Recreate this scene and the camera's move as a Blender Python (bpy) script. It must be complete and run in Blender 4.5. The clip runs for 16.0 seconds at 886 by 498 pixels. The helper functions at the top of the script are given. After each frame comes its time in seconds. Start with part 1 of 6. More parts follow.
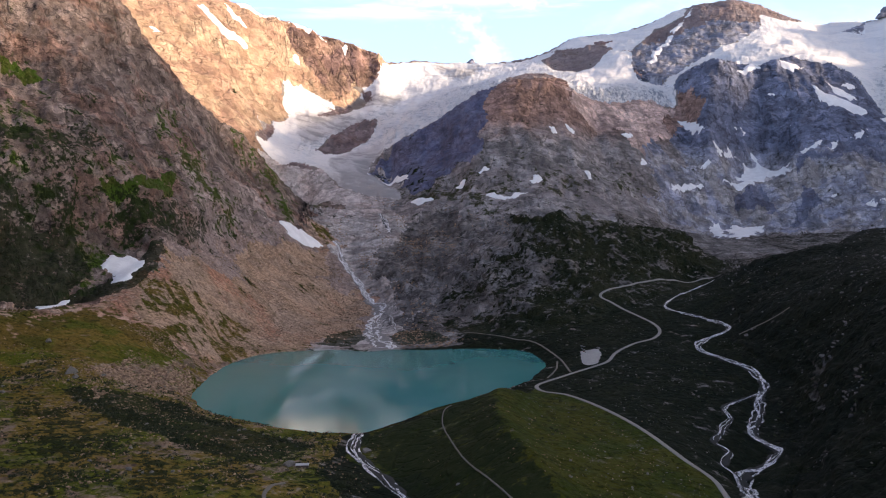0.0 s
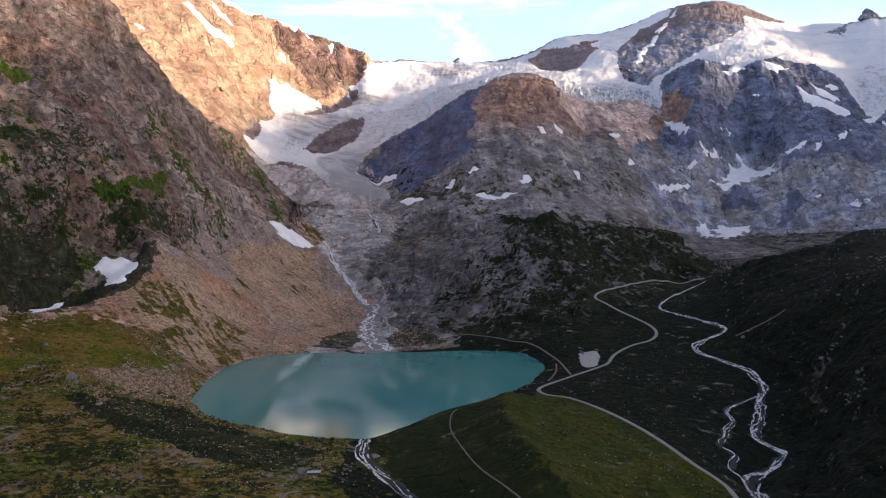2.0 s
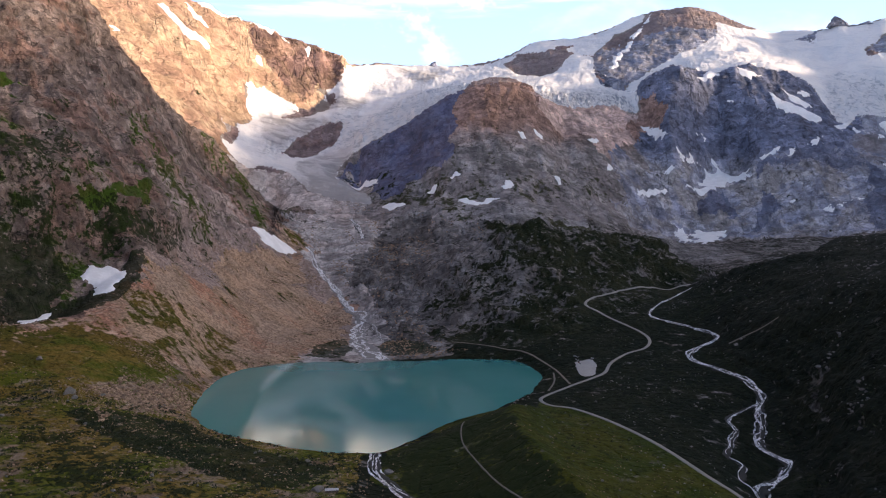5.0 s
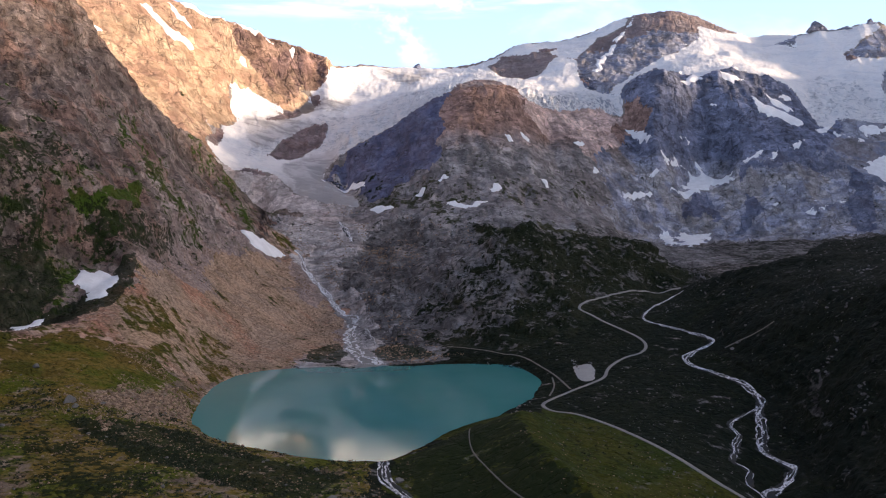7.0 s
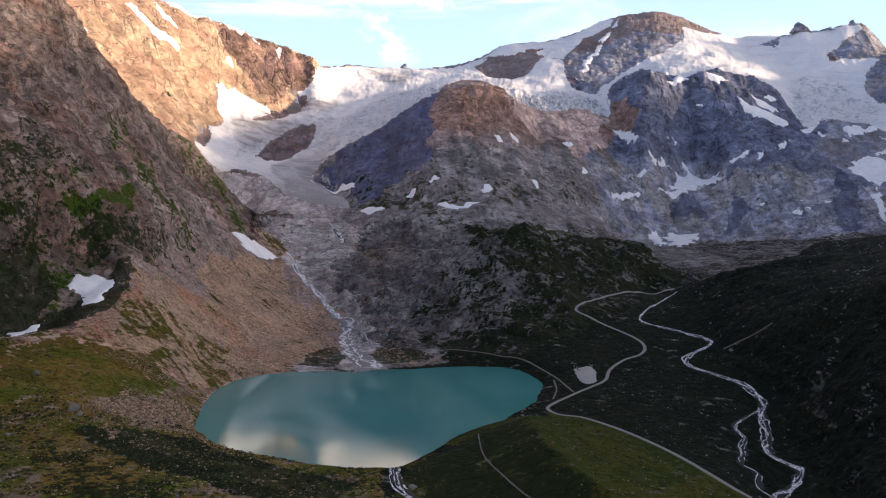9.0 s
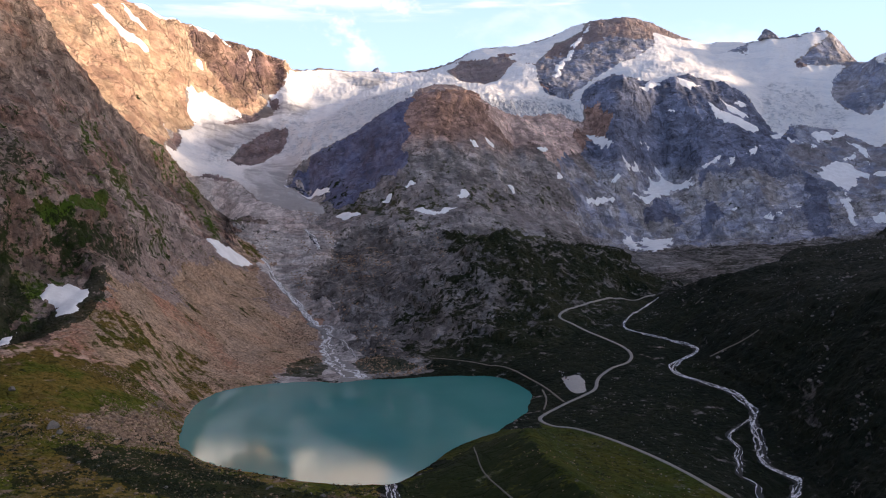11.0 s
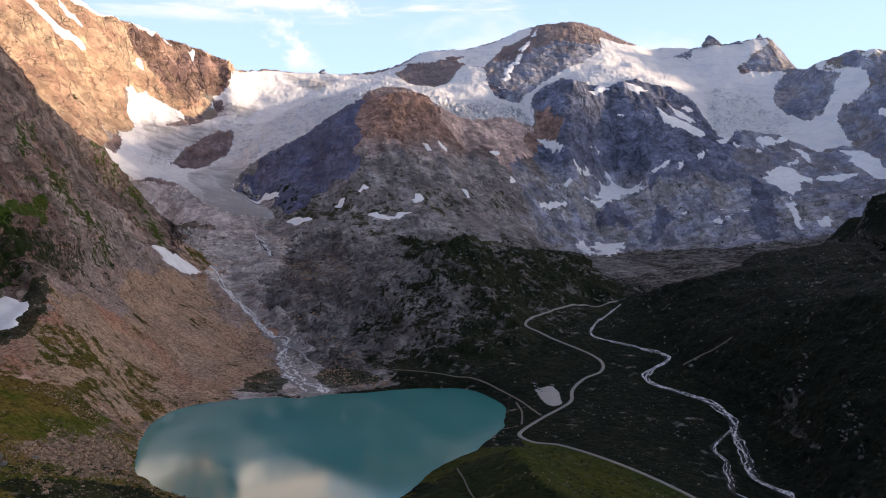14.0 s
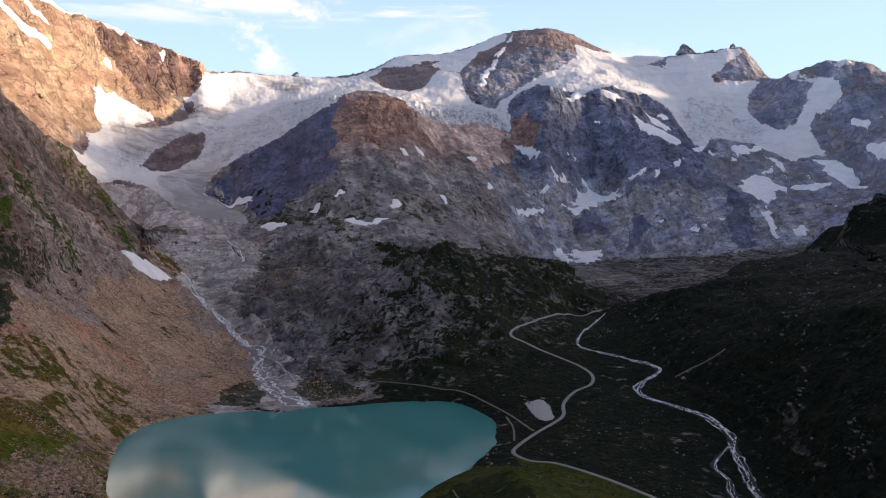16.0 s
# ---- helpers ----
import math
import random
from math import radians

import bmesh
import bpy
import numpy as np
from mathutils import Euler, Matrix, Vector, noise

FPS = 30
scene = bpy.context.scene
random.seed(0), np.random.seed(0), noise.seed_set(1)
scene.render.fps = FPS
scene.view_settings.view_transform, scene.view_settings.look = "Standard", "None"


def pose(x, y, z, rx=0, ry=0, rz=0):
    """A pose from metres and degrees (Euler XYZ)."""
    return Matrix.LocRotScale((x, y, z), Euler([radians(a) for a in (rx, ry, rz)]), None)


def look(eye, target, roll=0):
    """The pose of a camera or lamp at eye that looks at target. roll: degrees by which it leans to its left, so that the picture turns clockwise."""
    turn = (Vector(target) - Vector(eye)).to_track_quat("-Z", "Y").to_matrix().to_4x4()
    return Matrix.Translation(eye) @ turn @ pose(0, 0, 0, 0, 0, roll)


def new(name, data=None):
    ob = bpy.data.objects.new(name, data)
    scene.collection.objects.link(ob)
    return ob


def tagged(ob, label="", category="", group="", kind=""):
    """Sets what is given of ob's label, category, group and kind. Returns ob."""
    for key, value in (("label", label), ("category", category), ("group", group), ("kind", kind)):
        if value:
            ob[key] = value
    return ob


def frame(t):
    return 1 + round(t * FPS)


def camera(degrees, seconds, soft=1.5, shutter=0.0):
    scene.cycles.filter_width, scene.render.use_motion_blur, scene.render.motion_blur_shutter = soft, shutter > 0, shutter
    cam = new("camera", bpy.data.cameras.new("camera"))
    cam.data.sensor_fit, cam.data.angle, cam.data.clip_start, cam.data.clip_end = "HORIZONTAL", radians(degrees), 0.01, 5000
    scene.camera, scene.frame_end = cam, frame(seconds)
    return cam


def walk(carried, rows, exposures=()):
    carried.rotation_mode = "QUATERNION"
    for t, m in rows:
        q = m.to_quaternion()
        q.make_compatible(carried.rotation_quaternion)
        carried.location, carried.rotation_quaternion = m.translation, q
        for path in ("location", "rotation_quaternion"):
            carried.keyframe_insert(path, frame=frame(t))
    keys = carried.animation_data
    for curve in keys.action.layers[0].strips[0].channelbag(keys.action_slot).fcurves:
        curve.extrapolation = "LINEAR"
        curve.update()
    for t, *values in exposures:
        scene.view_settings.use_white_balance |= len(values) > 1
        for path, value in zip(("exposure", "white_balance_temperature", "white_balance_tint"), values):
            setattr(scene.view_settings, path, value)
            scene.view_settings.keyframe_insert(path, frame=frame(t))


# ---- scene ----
# camera: a drone that drifts to its left and forward over the lake while it turns right; z = 0 is the lake
cam = camera(56.01, 16.0, soft=1.1)
ROWS = [  # seconds, place, pitch, roll, yaw
    (0.0, 0.00, -0.00, 209.99, -2.347, -0.454, -0.004),
    (0.5, -6.02, 0.49, 211.33, -2.404, -0.451, -0.330),
    (1.0, -12.72, 1.34, 213.25, -2.478, -0.412, -0.657),
    (1.5, -19.03, 2.66, 214.51, -2.498, -0.399, -0.983),
    (2.0, -25.66, 3.41, 216.50, -2.512, -0.380, -1.333),
    (2.5, -31.96, 3.85, 218.26, -2.487, -0.380, -1.661),
    (3.0, -38.50, 5.04, 219.97, -2.472, -0.394, -2.005),
    (3.5, -45.68, 6.53, 221.53, -2.452, -0.379, -2.380),
    (4.0, -52.38, 6.94, 223.58, -2.443, -0.355, -2.762),
    (4.5, -59.18, 8.58, 224.76, -2.419, -0.360, -3.148),
    (5.0, -66.18, 10.29, 226.75, -2.404, -0.335, -3.542),
    (7.5, -101.27, 18.19, 233.22, -2.324, -0.320, -5.381),
    (8.0, -107.58, 19.95, 234.80, -2.327, -0.380, -5.692),
    (8.5, -114.77, 20.84, 235.98, -2.318, -0.380, -6.028),
    (9.0, -121.52, 22.37, 237.29, -2.395, -0.410, -6.326),
    (11.5, -149.90, 53.59, 243.74, -2.093, -0.467, -9.368),
    (12.0, -152.42, 61.86, 244.42, -2.046, -0.470, -10.091),
    (12.5, -157.16, 71.00, 245.16, -2.046, -0.510, -10.541),
    (13.0, -162.58, 80.21, 245.64, -2.056, -0.597, -11.156),
    (13.5, -169.92, 90.42, 246.54, -2.048, -0.620, -11.878),
    (14.0, -176.25, 101.25, 247.03, -1.959, -0.577, -12.679),
    (14.5, -182.33, 112.97, 247.65, -1.844, -0.457, -13.451),
    (15.0, -186.31, 124.99, 248.21, -1.764, -0.321, -13.987),
    (15.5, -188.56, 137.35, 248.50, -1.678, -0.231, -14.462),
    (16.0, -190.94, 148.92, 248.72, -1.578, -0.154, -14.833),
]
walk(cam, [(t, pose(x, y, z, 90 + pitch, 0, yaw) @ pose(0, 0, 0, 0, 0, roll)) for t, x, y, z, pitch, roll, yaw in ROWS],
     exposures=[(0.0, 2.18), (8.0, 2.11), (13.0, 1.98), (16.0, 1.90)])


# ---- sky, sun and clouds: a low evening sun behind the western mountains ----
SUN_HEIGHT, SUN_TURN = 10.0, 94.0  # degrees over the horizon; clockwise from +y
world = bpy.data.worlds.new("evening_sky")
scene.world = world
world.use_nodes = True


def evening_sky():
    tree = world.node_tree
    nodes, links = tree.nodes, tree.links
    back = nodes["Background"]
    sky = nodes.new("ShaderNodeTexSky")
    sky.sky_type, sky.sun_disc = "NISHITA", False
    sky.sun_elevation, sky.sun_rotation = radians(SUN_HEIGHT), radians(SUN_TURN)
    sky.altitude, sky.air_density, sky.dust_density, sky.ozone_density = 2000, 1.0, 3.0, 1.0
    tex = nodes.new("ShaderNodeTexCoord")
    stretch = nodes.new("ShaderNodeMapping")
    stretch.inputs["Scale"].default_value = (2.2, 2.2, 5.5)
    stretch.inputs["Location"].default_value = CLOUD_SHIFT
    links.new(tex.outputs["Generated"], stretch.inputs["Vector"])
    puffs = nodes.new("ShaderNodeTexNoise")
    puffs.inputs["Scale"].default_value, puffs.inputs["Detail"].default_value, puffs.inputs["Roughness"].default_value = 1.6, 7.0, 0.55
    puffs.inputs["Distortion"].default_value = 0.5
    links.new(stretch.outputs[0], puffs.inputs["Vector"])
    cover = nodes.new("ShaderNodeMapRange")
    cover.interpolation_type = "SMOOTHSTEP"
    cover.inputs["From Min"].default_value, cover.inputs["From Max"].default_value = 0.52, 0.66
    links.new(puffs.outputs["Fac"], cover.inputs["Value"])
    split = nodes.new("ShaderNodeSeparateXYZ")
    links.new(tex.outputs["Generated"], split.inputs[0])
    low = nodes.new("ShaderNodeMapRange")  # pale evening haze along the horizon
    low.interpolation_type = "SMOOTHSTEP"
    for key, v in (("From Min", 0.62), ("From Max", 0.10), ("To Min", 0.0), ("To Max", 0.9)):
        low.inputs[key].default_value = v
    links.new(split.outputs["Z"], low.inputs["Value"])

    west = nodes.new("ShaderNodeVectorMath")  # the glow round the place where the sun goes down
    west.operation = "DOT_PRODUCT"
    west.inputs[1].default_value = (math.sin(radians(SUN_TURN)), math.cos(radians(SUN_TURN)), 0.15)
    links.new(tex.outputs["Generated"], west.inputs[0])
    glow = nodes.new("ShaderNodeMapRange")
    glow.interpolation_type = "SMOOTHSTEP"
    for key, v in (("From Min", 0.66), ("From Max", 1.0)):
        glow.inputs[key].default_value = v
    links.new(west.outputs["Value"], glow.inputs["Value"])

    def colours(fac, a, b):
        n = nodes.new("ShaderNodeMix")
        n.data_type = "RGBA"
        for key, v in (("Factor", fac), ("A", a), ("B", b)):
            if hasattr(v, "is_linked"):
                links.new(v, n.inputs[key])
            else:
                n.inputs[key].default_value = (*v, 1)
        return n.outputs["Result"]

    dim = nodes.new("ShaderNodeMix")
    dim.data_type, dim.blend_type = "RGBA", "MULTIPLY"
    dim.inputs["Factor"].default_value, dim.inputs["B"].default_value = 1.0, (*ZENITH, 1)
    links.new(sky.outputs[0], dim.inputs["A"])
    over = nodes.new("ShaderNodeMapRange")  # only thin wisps low down, fuller clouds above
    over.interpolation_type = "SMOOTHSTEP"
    for key, v in (("From Min", 0.215), ("From Max", 0.275), ("To Min", 0.12), ("To Max", 0.6)):
        over.inputs[key].default_value = v
    links.new(split.outputs["Z"], over.inputs["Value"])
    def calc(op, a, b):
        n = nodes.new("ShaderNodeMath")
        n.operation = op
        for k, v in enumerate((a, b)):
            if hasattr(v, "is_linked"):
                links.new(v, n.inputs[k])
            else:
                n.inputs[k].default_value = v
        return n.outputs[0]

    def ramp(v, a, b, lo=0.0, hi=1.0):
        n = nodes.new("ShaderNodeMapRange")
        n.interpolation_type = "SMOOTHSTEP"
        for key, w in (("From Min", a), ("From Max", b), ("To Min", lo), ("To Max", hi)):
            n.inputs[key].default_value = w
        links.new(v, n.inputs["Value"])
        return n.outputs[0]

    def texture(scale, stretched, detail, rough):
        m, n = nodes.new("ShaderNodeMapping"), nodes.new("ShaderNodeTexNoise")
        m.inputs["Scale"].default_value = stretched
        n.inputs["Scale"].default_value, n.inputs["Detail"].default_value, n.inputs["Roughness"].default_value = scale, detail, rough
        links.new(tex.outputs["Generated"], m.inputs["Vector"]), links.new(m.outputs[0], n.inputs["Vector"])
        return n.outputs["Fac"]

    cloud = calc("MULTIPLY", cover.outputs[0], over.outputs[0])
    fluff = texture(9.0, (1.0, 1.0, 1.3), 5.0, 0.6)  # small fleecy clouds over the glacier
    wide = texture(3.0, (1.0, 1.0, 2.0), 2.0, 0.5)
    low_band = calc("MULTIPLY", ramp(split.outputs["Z"], 0.165, 0.20), ramp(split.outputs["Z"], 0.30, 0.24))
    cloud = calc("MAXIMUM", cloud, calc("MULTIPLY", calc("MULTIPLY", ramp(fluff, 0.55, 0.70, 0.0, 0.42), ramp(wide, 0.46, 0.56)), low_band))
    streaks = texture(4.0, (1.0, 1.0, 9.0), 5.0, 0.6)  # thin high streaks
    cloud = calc("MAXIMUM", cloud, calc("MULTIPLY", ramp(streaks, 0.54, 0.74, 0.0, 0.35), calc("MULTIPLY", ramp(split.outputs["Z"], 0.21, 0.25), ramp(split.outputs["Z"], 0.40, 0.30))))
    bank = calc("MULTIPLY", calc("MULTIPLY", ramp(split.outputs["X"], -0.20, -0.12), ramp(split.outputs["X"], 0.16, 0.06)), calc("MULTIPLY", ramp(split.outputs["Z"], 0.235, 0.262), ramp(split.outputs["Z"], 0.38, 0.31)))
    cloud = calc("MAXIMUM", cloud, calc("MULTIPLY", bank, ramp(texture(7.0, (1.0, 1.0, 1.8), 5.0, 0.55), 0.42, 0.58)))
    haze = colours(glow.outputs[0], HAZE_COLOUR, GLOW_COLOUR)
    links.new(colours(cloud, colours(low.outputs[0], dim.outputs["Result"], haze), CLOUD_COLOUR), back.inputs["Color"])
    back.inputs["Strength"].default_value = SKY_STRENGTH


CLOUD_SHIFT, CLOUD_COLOUR, HAZE_COLOUR, GLOW_COLOUR = (0.3, 0.0, 0.2), (6.6, 4.8, 3.8), (2.15, 2.9, 4.3), (17.0, 13.6, 11.2)
ZENITH, SKY_STRENGTH = (0.475, 0.495, 0.57), 0.093
evening_sky()
sun = new("sun", bpy.data.lights.new("sun", "SUN"))
sun.data.energy, sun.data.angle, sun.data.color = 2.15, radians(4.0), (1.0, 0.74, 0.52)
sun.matrix_world = look((math.sin(radians(SUN_TURN)), math.cos(radians(SUN_TURN)), math.tan(radians(SUN_HEIGHT))), (0, 0, 0))


# ---- materials ----
class Paint:
    """A small writer of node materials."""

    def __init__(self, name):
        self.m = bpy.data.materials.new(name)
        self.m.use_nodes = True
        self.tree = self.m.node_tree
        self.out = self.tree.nodes["Principled BSDF"]
        self.place = self.tree.nodes.new("ShaderNodeNewGeometry").outputs["Position"]

    def add(self, kind, **values):
        n = self.tree.nodes.new(kind)
        for key, v in values.items():
            key = key.replace("_", " ")
            if hasattr(v, "is_linked"):
                self.tree.links.new(v, n.inputs[key])
            else:
                n.inputs[key].default_value = v
        return n

    def set(self, key, v):
        if hasattr(v, "is_linked"):
            self.tree.links.new(v, self.out.inputs[key])
        else:
            self.out.inputs[key].default_value = v

    def scaled(self, factors, turn=0.0, tip=0.0):
        n = self.add("ShaderNodeMapping", Vector=self.place)
        n.inputs["Scale"].default_value, n.inputs["Rotation"].default_value = factors, (0.4 * tip, tip, turn)
        return n.outputs[0]

    def downhill(self, turn, across, down):
        """Places across and down the fall of a slope whose crosswise line turns from +x by so many degrees."""
        n = self.add("ShaderNodeMapping", Vector=self.place)
        n.vector_type = "TEXTURE"
        n.inputs["Scale"].default_value, n.inputs["Rotation"].default_value = (across, down, down), (0, 0, radians(turn))
        return n.outputs[0]

    def noise(self, metres, detail=5.0, rough=0.6, where=None, warp=0.0):
        n = self.add("ShaderNodeTexNoise", Vector=where or self.place, Scale=1.0 / metres, Detail=detail, Roughness=rough, Distortion=warp)
        return n.outputs["Fac"]

    def cells(self, metres, where, warp, edge=False):
        """Broken blocks: the distance from a block's middle, or from its edge, and a tone for each block."""
        shift = self.add("ShaderNodeTexNoise", Vector=where, Scale=1.0 / (metres * 0.9), Detail=3.0, Roughness=0.6)
        n = self.tree.nodes.new("ShaderNodeVectorMath")
        n.operation = "MULTIPLY_ADD"
        n.inputs[1].default_value = (warp * 2, warp * 2, warp * 2)
        self.tree.links.new(shift.outputs["Color"], n.inputs[0])
        self.tree.links.new(where, n.inputs[2])
        v = self.tree.nodes.new("ShaderNodeTexVoronoi")
        v.feature = "DISTANCE_TO_EDGE" if edge else "F1"
        v.inputs["Scale"].default_value = 1.0 / metres
        self.tree.links.new(n.outputs[0], v.inputs["Vector"])
        if edge:
            return v.outputs["Distance"], None
        grey = self.tree.nodes.new("ShaderNodeSeparateColor")
        self.tree.links.new(v.outputs["Color"], grey.inputs[0])
        return v.outputs["Distance"], grey.outputs[0]

    def shade(self, colour, tone):
        """A colour made lighter and darker by a tone round 1."""
        n = self.tree.nodes.new("ShaderNodeVectorMath")
        n.operation = "SCALE"
        self.tree.links.new(colour, n.inputs[0])
        self.tree.links.new(tone, n.inputs["Scale"])
        return n.outputs[0]

    def span(self, v, a, b, lo=0.0, hi=1.0):
        n = self.add("ShaderNodeMapRange", Value=v)
        n.interpolation_type = "SMOOTHSTEP"
        for key, w in (("From Min", a), ("From Max", b), ("To Min", lo), ("To Max", hi)):
            n.inputs[key].default_value = w
        return n.outputs[0]

    def math(self, op, a, b):
        n = self.tree.nodes.new("ShaderNodeMath")
        n.operation = op
        for k, v in enumerate((a, b)):
            if hasattr(v, "is_linked"):
                self.tree.links.new(v, n.inputs[k])
            else:
                n.inputs[k].default_value = v
        return n.outputs[0]

    def mix(self, fac, a, b):
        n = self.tree.nodes.new("ShaderNodeMix")
        n.data_type = "RGBA"
        for key, v in (("Factor", fac), ("A", a), ("B", b)):
            if hasattr(v, "is_linked"):
                self.tree.links.new(v, n.inputs[key])
            else:
                n.inputs[key].default_value = v if key == "Factor" else (*v, 1)
        return n.outputs["Result"]

    def bump(self, *layers):
        """layers: height, metres, strength."""
        last = None
        for v, d, s in layers:
            n = self.add("ShaderNodeBump", Height=v, Distance=d, Strength=s)
            if last:
                self.tree.links.new(last, n.inputs["Normal"])
            last = n.outputs[0]
        self.tree.links.new(last, self.out.inputs["Normal"])

    def attribute(self, name):
        n = self.tree.nodes.new("ShaderNodeAttribute")
        n.attribute_name = name
        return n.outputs["Fac"]


def land_paint(name, rock, pale, stain, turf=(0.011, 0.018, 0.007), dry=(0.020, 0.023, 0.009), grit=(0.35, 0.265, 0.225), fine=1.0, flecks=0.0, streak=0.0, fall=0.0, cap=None, old_snow=0.72, crisp=1.0, red=None):
    """Rock with grit, turf, shrubs and old snow, where the land's attributes put them. fine: size of the grain; crisp: how broken the rock is."""
    p = Paint(name)
    big, mid, small, tiny = p.noise(190, 5), p.noise(52 * fine, 7, 0.6, warp=0.4), p.noise(12 * fine, 6, 0.62), p.noise(2.6 * fine, 5, 0.65)
    colour = p.mix(p.span(mid, 0.36, 0.64), rock, pale)
    colour = p.mix(p.span(p.math("ADD", big, p.math("MULTIPLY", p.math("SUBTRACT", p.noise(38 * fine, 5, 0.6), 0.5), 0.8)), 0.46, 0.62, 0, 0.85), colour, stain)
    if cap:  # another tone above a height, used for shade or warm light
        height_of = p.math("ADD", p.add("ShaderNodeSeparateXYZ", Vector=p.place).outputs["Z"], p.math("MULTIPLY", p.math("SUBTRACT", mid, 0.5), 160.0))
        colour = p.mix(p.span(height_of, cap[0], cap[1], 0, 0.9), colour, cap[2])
    beds = p.downhill(fall + 12, 1.9, 1.0)
    tone = p.math("MULTIPLY", p.span(p.cells(30 * fine, beds, 9 * fine)[1], 0.0, 1.0, 0.74, 1.20), p.span(p.cells(10 * fine, beds, 4 * fine)[1], 0.0, 1.0, 0.74, 1.22))
    run = p.noise(34 * fine, 5, 0.6, p.downhill(fall, 1.0, 4.5), 0.4)
    tone = p.math("MULTIPLY", tone, p.span(run, 0.44, 0.64, 1.08, 0.66))
    gap = p.math("MULTIPLY", p.span(p.cells(34 * fine, p.downhill(fall - 18, 1.0, 2.8), 16 * fine, edge=True)[0], 0.0, 0.09, 1.0, 0.0), p.span(mid, 0.44, 0.60))
    gap = p.math("MAXIMUM", gap, p.math("MULTIPLY", p.span(p.cells(13 * fine, beds, 5 * fine, edge=True)[0], 0.0, 0.14, 0.9, 0.0), p.span(p.noise(26 * fine, 4, 0.6), 0.46, 0.58)))
    tone = p.math("MULTIPLY", tone, p.span(gap, 0.0, 1.0, 1.0, 0.50))
    tone = p.math("MULTIPLY", tone, p.span(tiny, 0.34, 0.68, 0.80, 1.24))
    tone = p.math("MULTIPLY", tone, p.span(small, 0.52, 0.64, 1.0, 0.62))
    tone = p.math("ADD", p.math("MULTIPLY", tone, 1.16 * crisp), 1.0 - crisp)
    colour = p.shade(colour, tone)
    if flecks:
        drift = p.noise(22 * fine, 6, 0.6, p.scaled((1.0, 1.0, 2.2), 0.3, 0.5), 0.5)
        high = p.span(p.math("ADD", drift, p.math("MULTIPLY", p.noise(230, 3), 0.35)), 0.90 - 0.06 * flecks, 0.92 - 0.06 * flecks)
        colour = p.mix(high, colour, (0.80, 0.82, 0.85))
    scree = p.span(p.math("ADD", p.attribute("scree"), p.math("MULTIPLY", p.math("SUBTRACT", small, 0.5), 1.1)), 0.35, 0.65)
    gravel = p.mix(p.span(mid, 0.35, 0.65), grit, tuple(c * 0.74 for c in grit))
    gravel = p.mix(p.span(p.noise(75, 5, 0.6), 0.44, 0.60, 0, 0.6), gravel, (grit[0] * 0.74, grit[1] * 0.82, grit[2] * 0.92))
    if red:
        gravel = p.mix(p.span(p.math("ADD", p.noise(120, 4, 0.55, p.downhill(fall, 1.0, 2.2)), p.math("MULTIPLY", p.math("SUBTRACT", small, 0.5), 0.3)), 0.52, 0.66, 0, 0.75), gravel, red)
    pale_one = p.cells(3.4, p.place, 0.6)[1]
    gravel = p.shade(gravel, p.math("MULTIPLY", p.span(pale_one, 0.05, 0.95, 0.72, 1.32), p.span(tiny, 0.36, 0.70, 0.85, 1.3)))
    runs = p.noise(11.0, 2, 0.5, p.downhill(fall, 1.0, 11.0), 0.3)
    gravel = p.mix(p.span(runs, 0.48, 0.66, 0, 0.42), gravel, (grit[0] * 0.56, grit[1] * 0.60, grit[2] * 0.56))
    colour = p.mix(scree, colour, gravel)
    edge = p.math("MULTIPLY", p.math("SUBTRACT", p.math("ADD", p.math("MULTIPLY", mid, 0.62), p.math("MULTIPLY", small, 0.58)), 0.6), 3.0)
    if streak:
        edge = p.math("ADD", edge, p.math("MULTIPLY", p.math("SUBTRACT", runs, 0.5), streak))
    green = p.span(p.math("ADD", p.attribute("turf"), edge), 0.36, 0.64)
    tuft, knot = p.noise(6.0, 5, 0.65, warp=0.5), p.noise(2.0, 4, 0.65)
    grass = p.mix(p.span(p.noise(55, 6, 0.62), 0.42, 0.58), turf, dry)
    grass = p.mix(p.span(tuft, 0.50, 0.62, 0, 0.7), grass, tuple(c * 0.4 for c in turf))
    grass = p.mix(p.span(p.noise(16, 5, 0.6), 0.56, 0.66, 0, 0.55), grass, tuple(c * 0.35 for c in turf))
    grass = p.mix(p.span(knot, 0.58, 0.70, 0, 0.7), grass, tuple(min(1, c * 2.0) for c in dry))
    colour = p.mix(green, colour, grass)
    # dark growth, also painting shade on the hill flank and moraine hollow
    bush_shade = p.span(p.math("ADD", p.math("ADD", p.attribute("shrub"), edge), p.math("MULTIPLY", p.math("SUBTRACT", tuft, 0.5), 1.3)), 0.5, 0.68)
    colour = p.mix(p.math("MULTIPLY", bush_shade, 0.85), colour, (0.018, 0.026, 0.010))
    white = p.span(p.math("ADD", p.math("MULTIPLY", p.attribute("snow"), old_snow), p.math("MULTIPLY", edge, 0.5)), 0.46, 0.54)
    colour = p.mix(white, colour, (0.82, 0.84, 0.86))
    p.set("Base Color", colour)
    p.set("Roughness", p.span(small, 0.3, 0.7, 0.75, 0.98))
    p.set("Specular IOR Level", 0.06)
    p.bump((mid, 8.0 * fine, 0.5), (run, 6.0 * fine, 0.5), (p.math("MULTIPLY", gap, -1.0), 3.5 * fine, 0.7), (small, 2.5 * fine, 0.6), (tiny, 0.8 * fine, 0.6), (tuft, 1.2, 0.5))
    return p.m


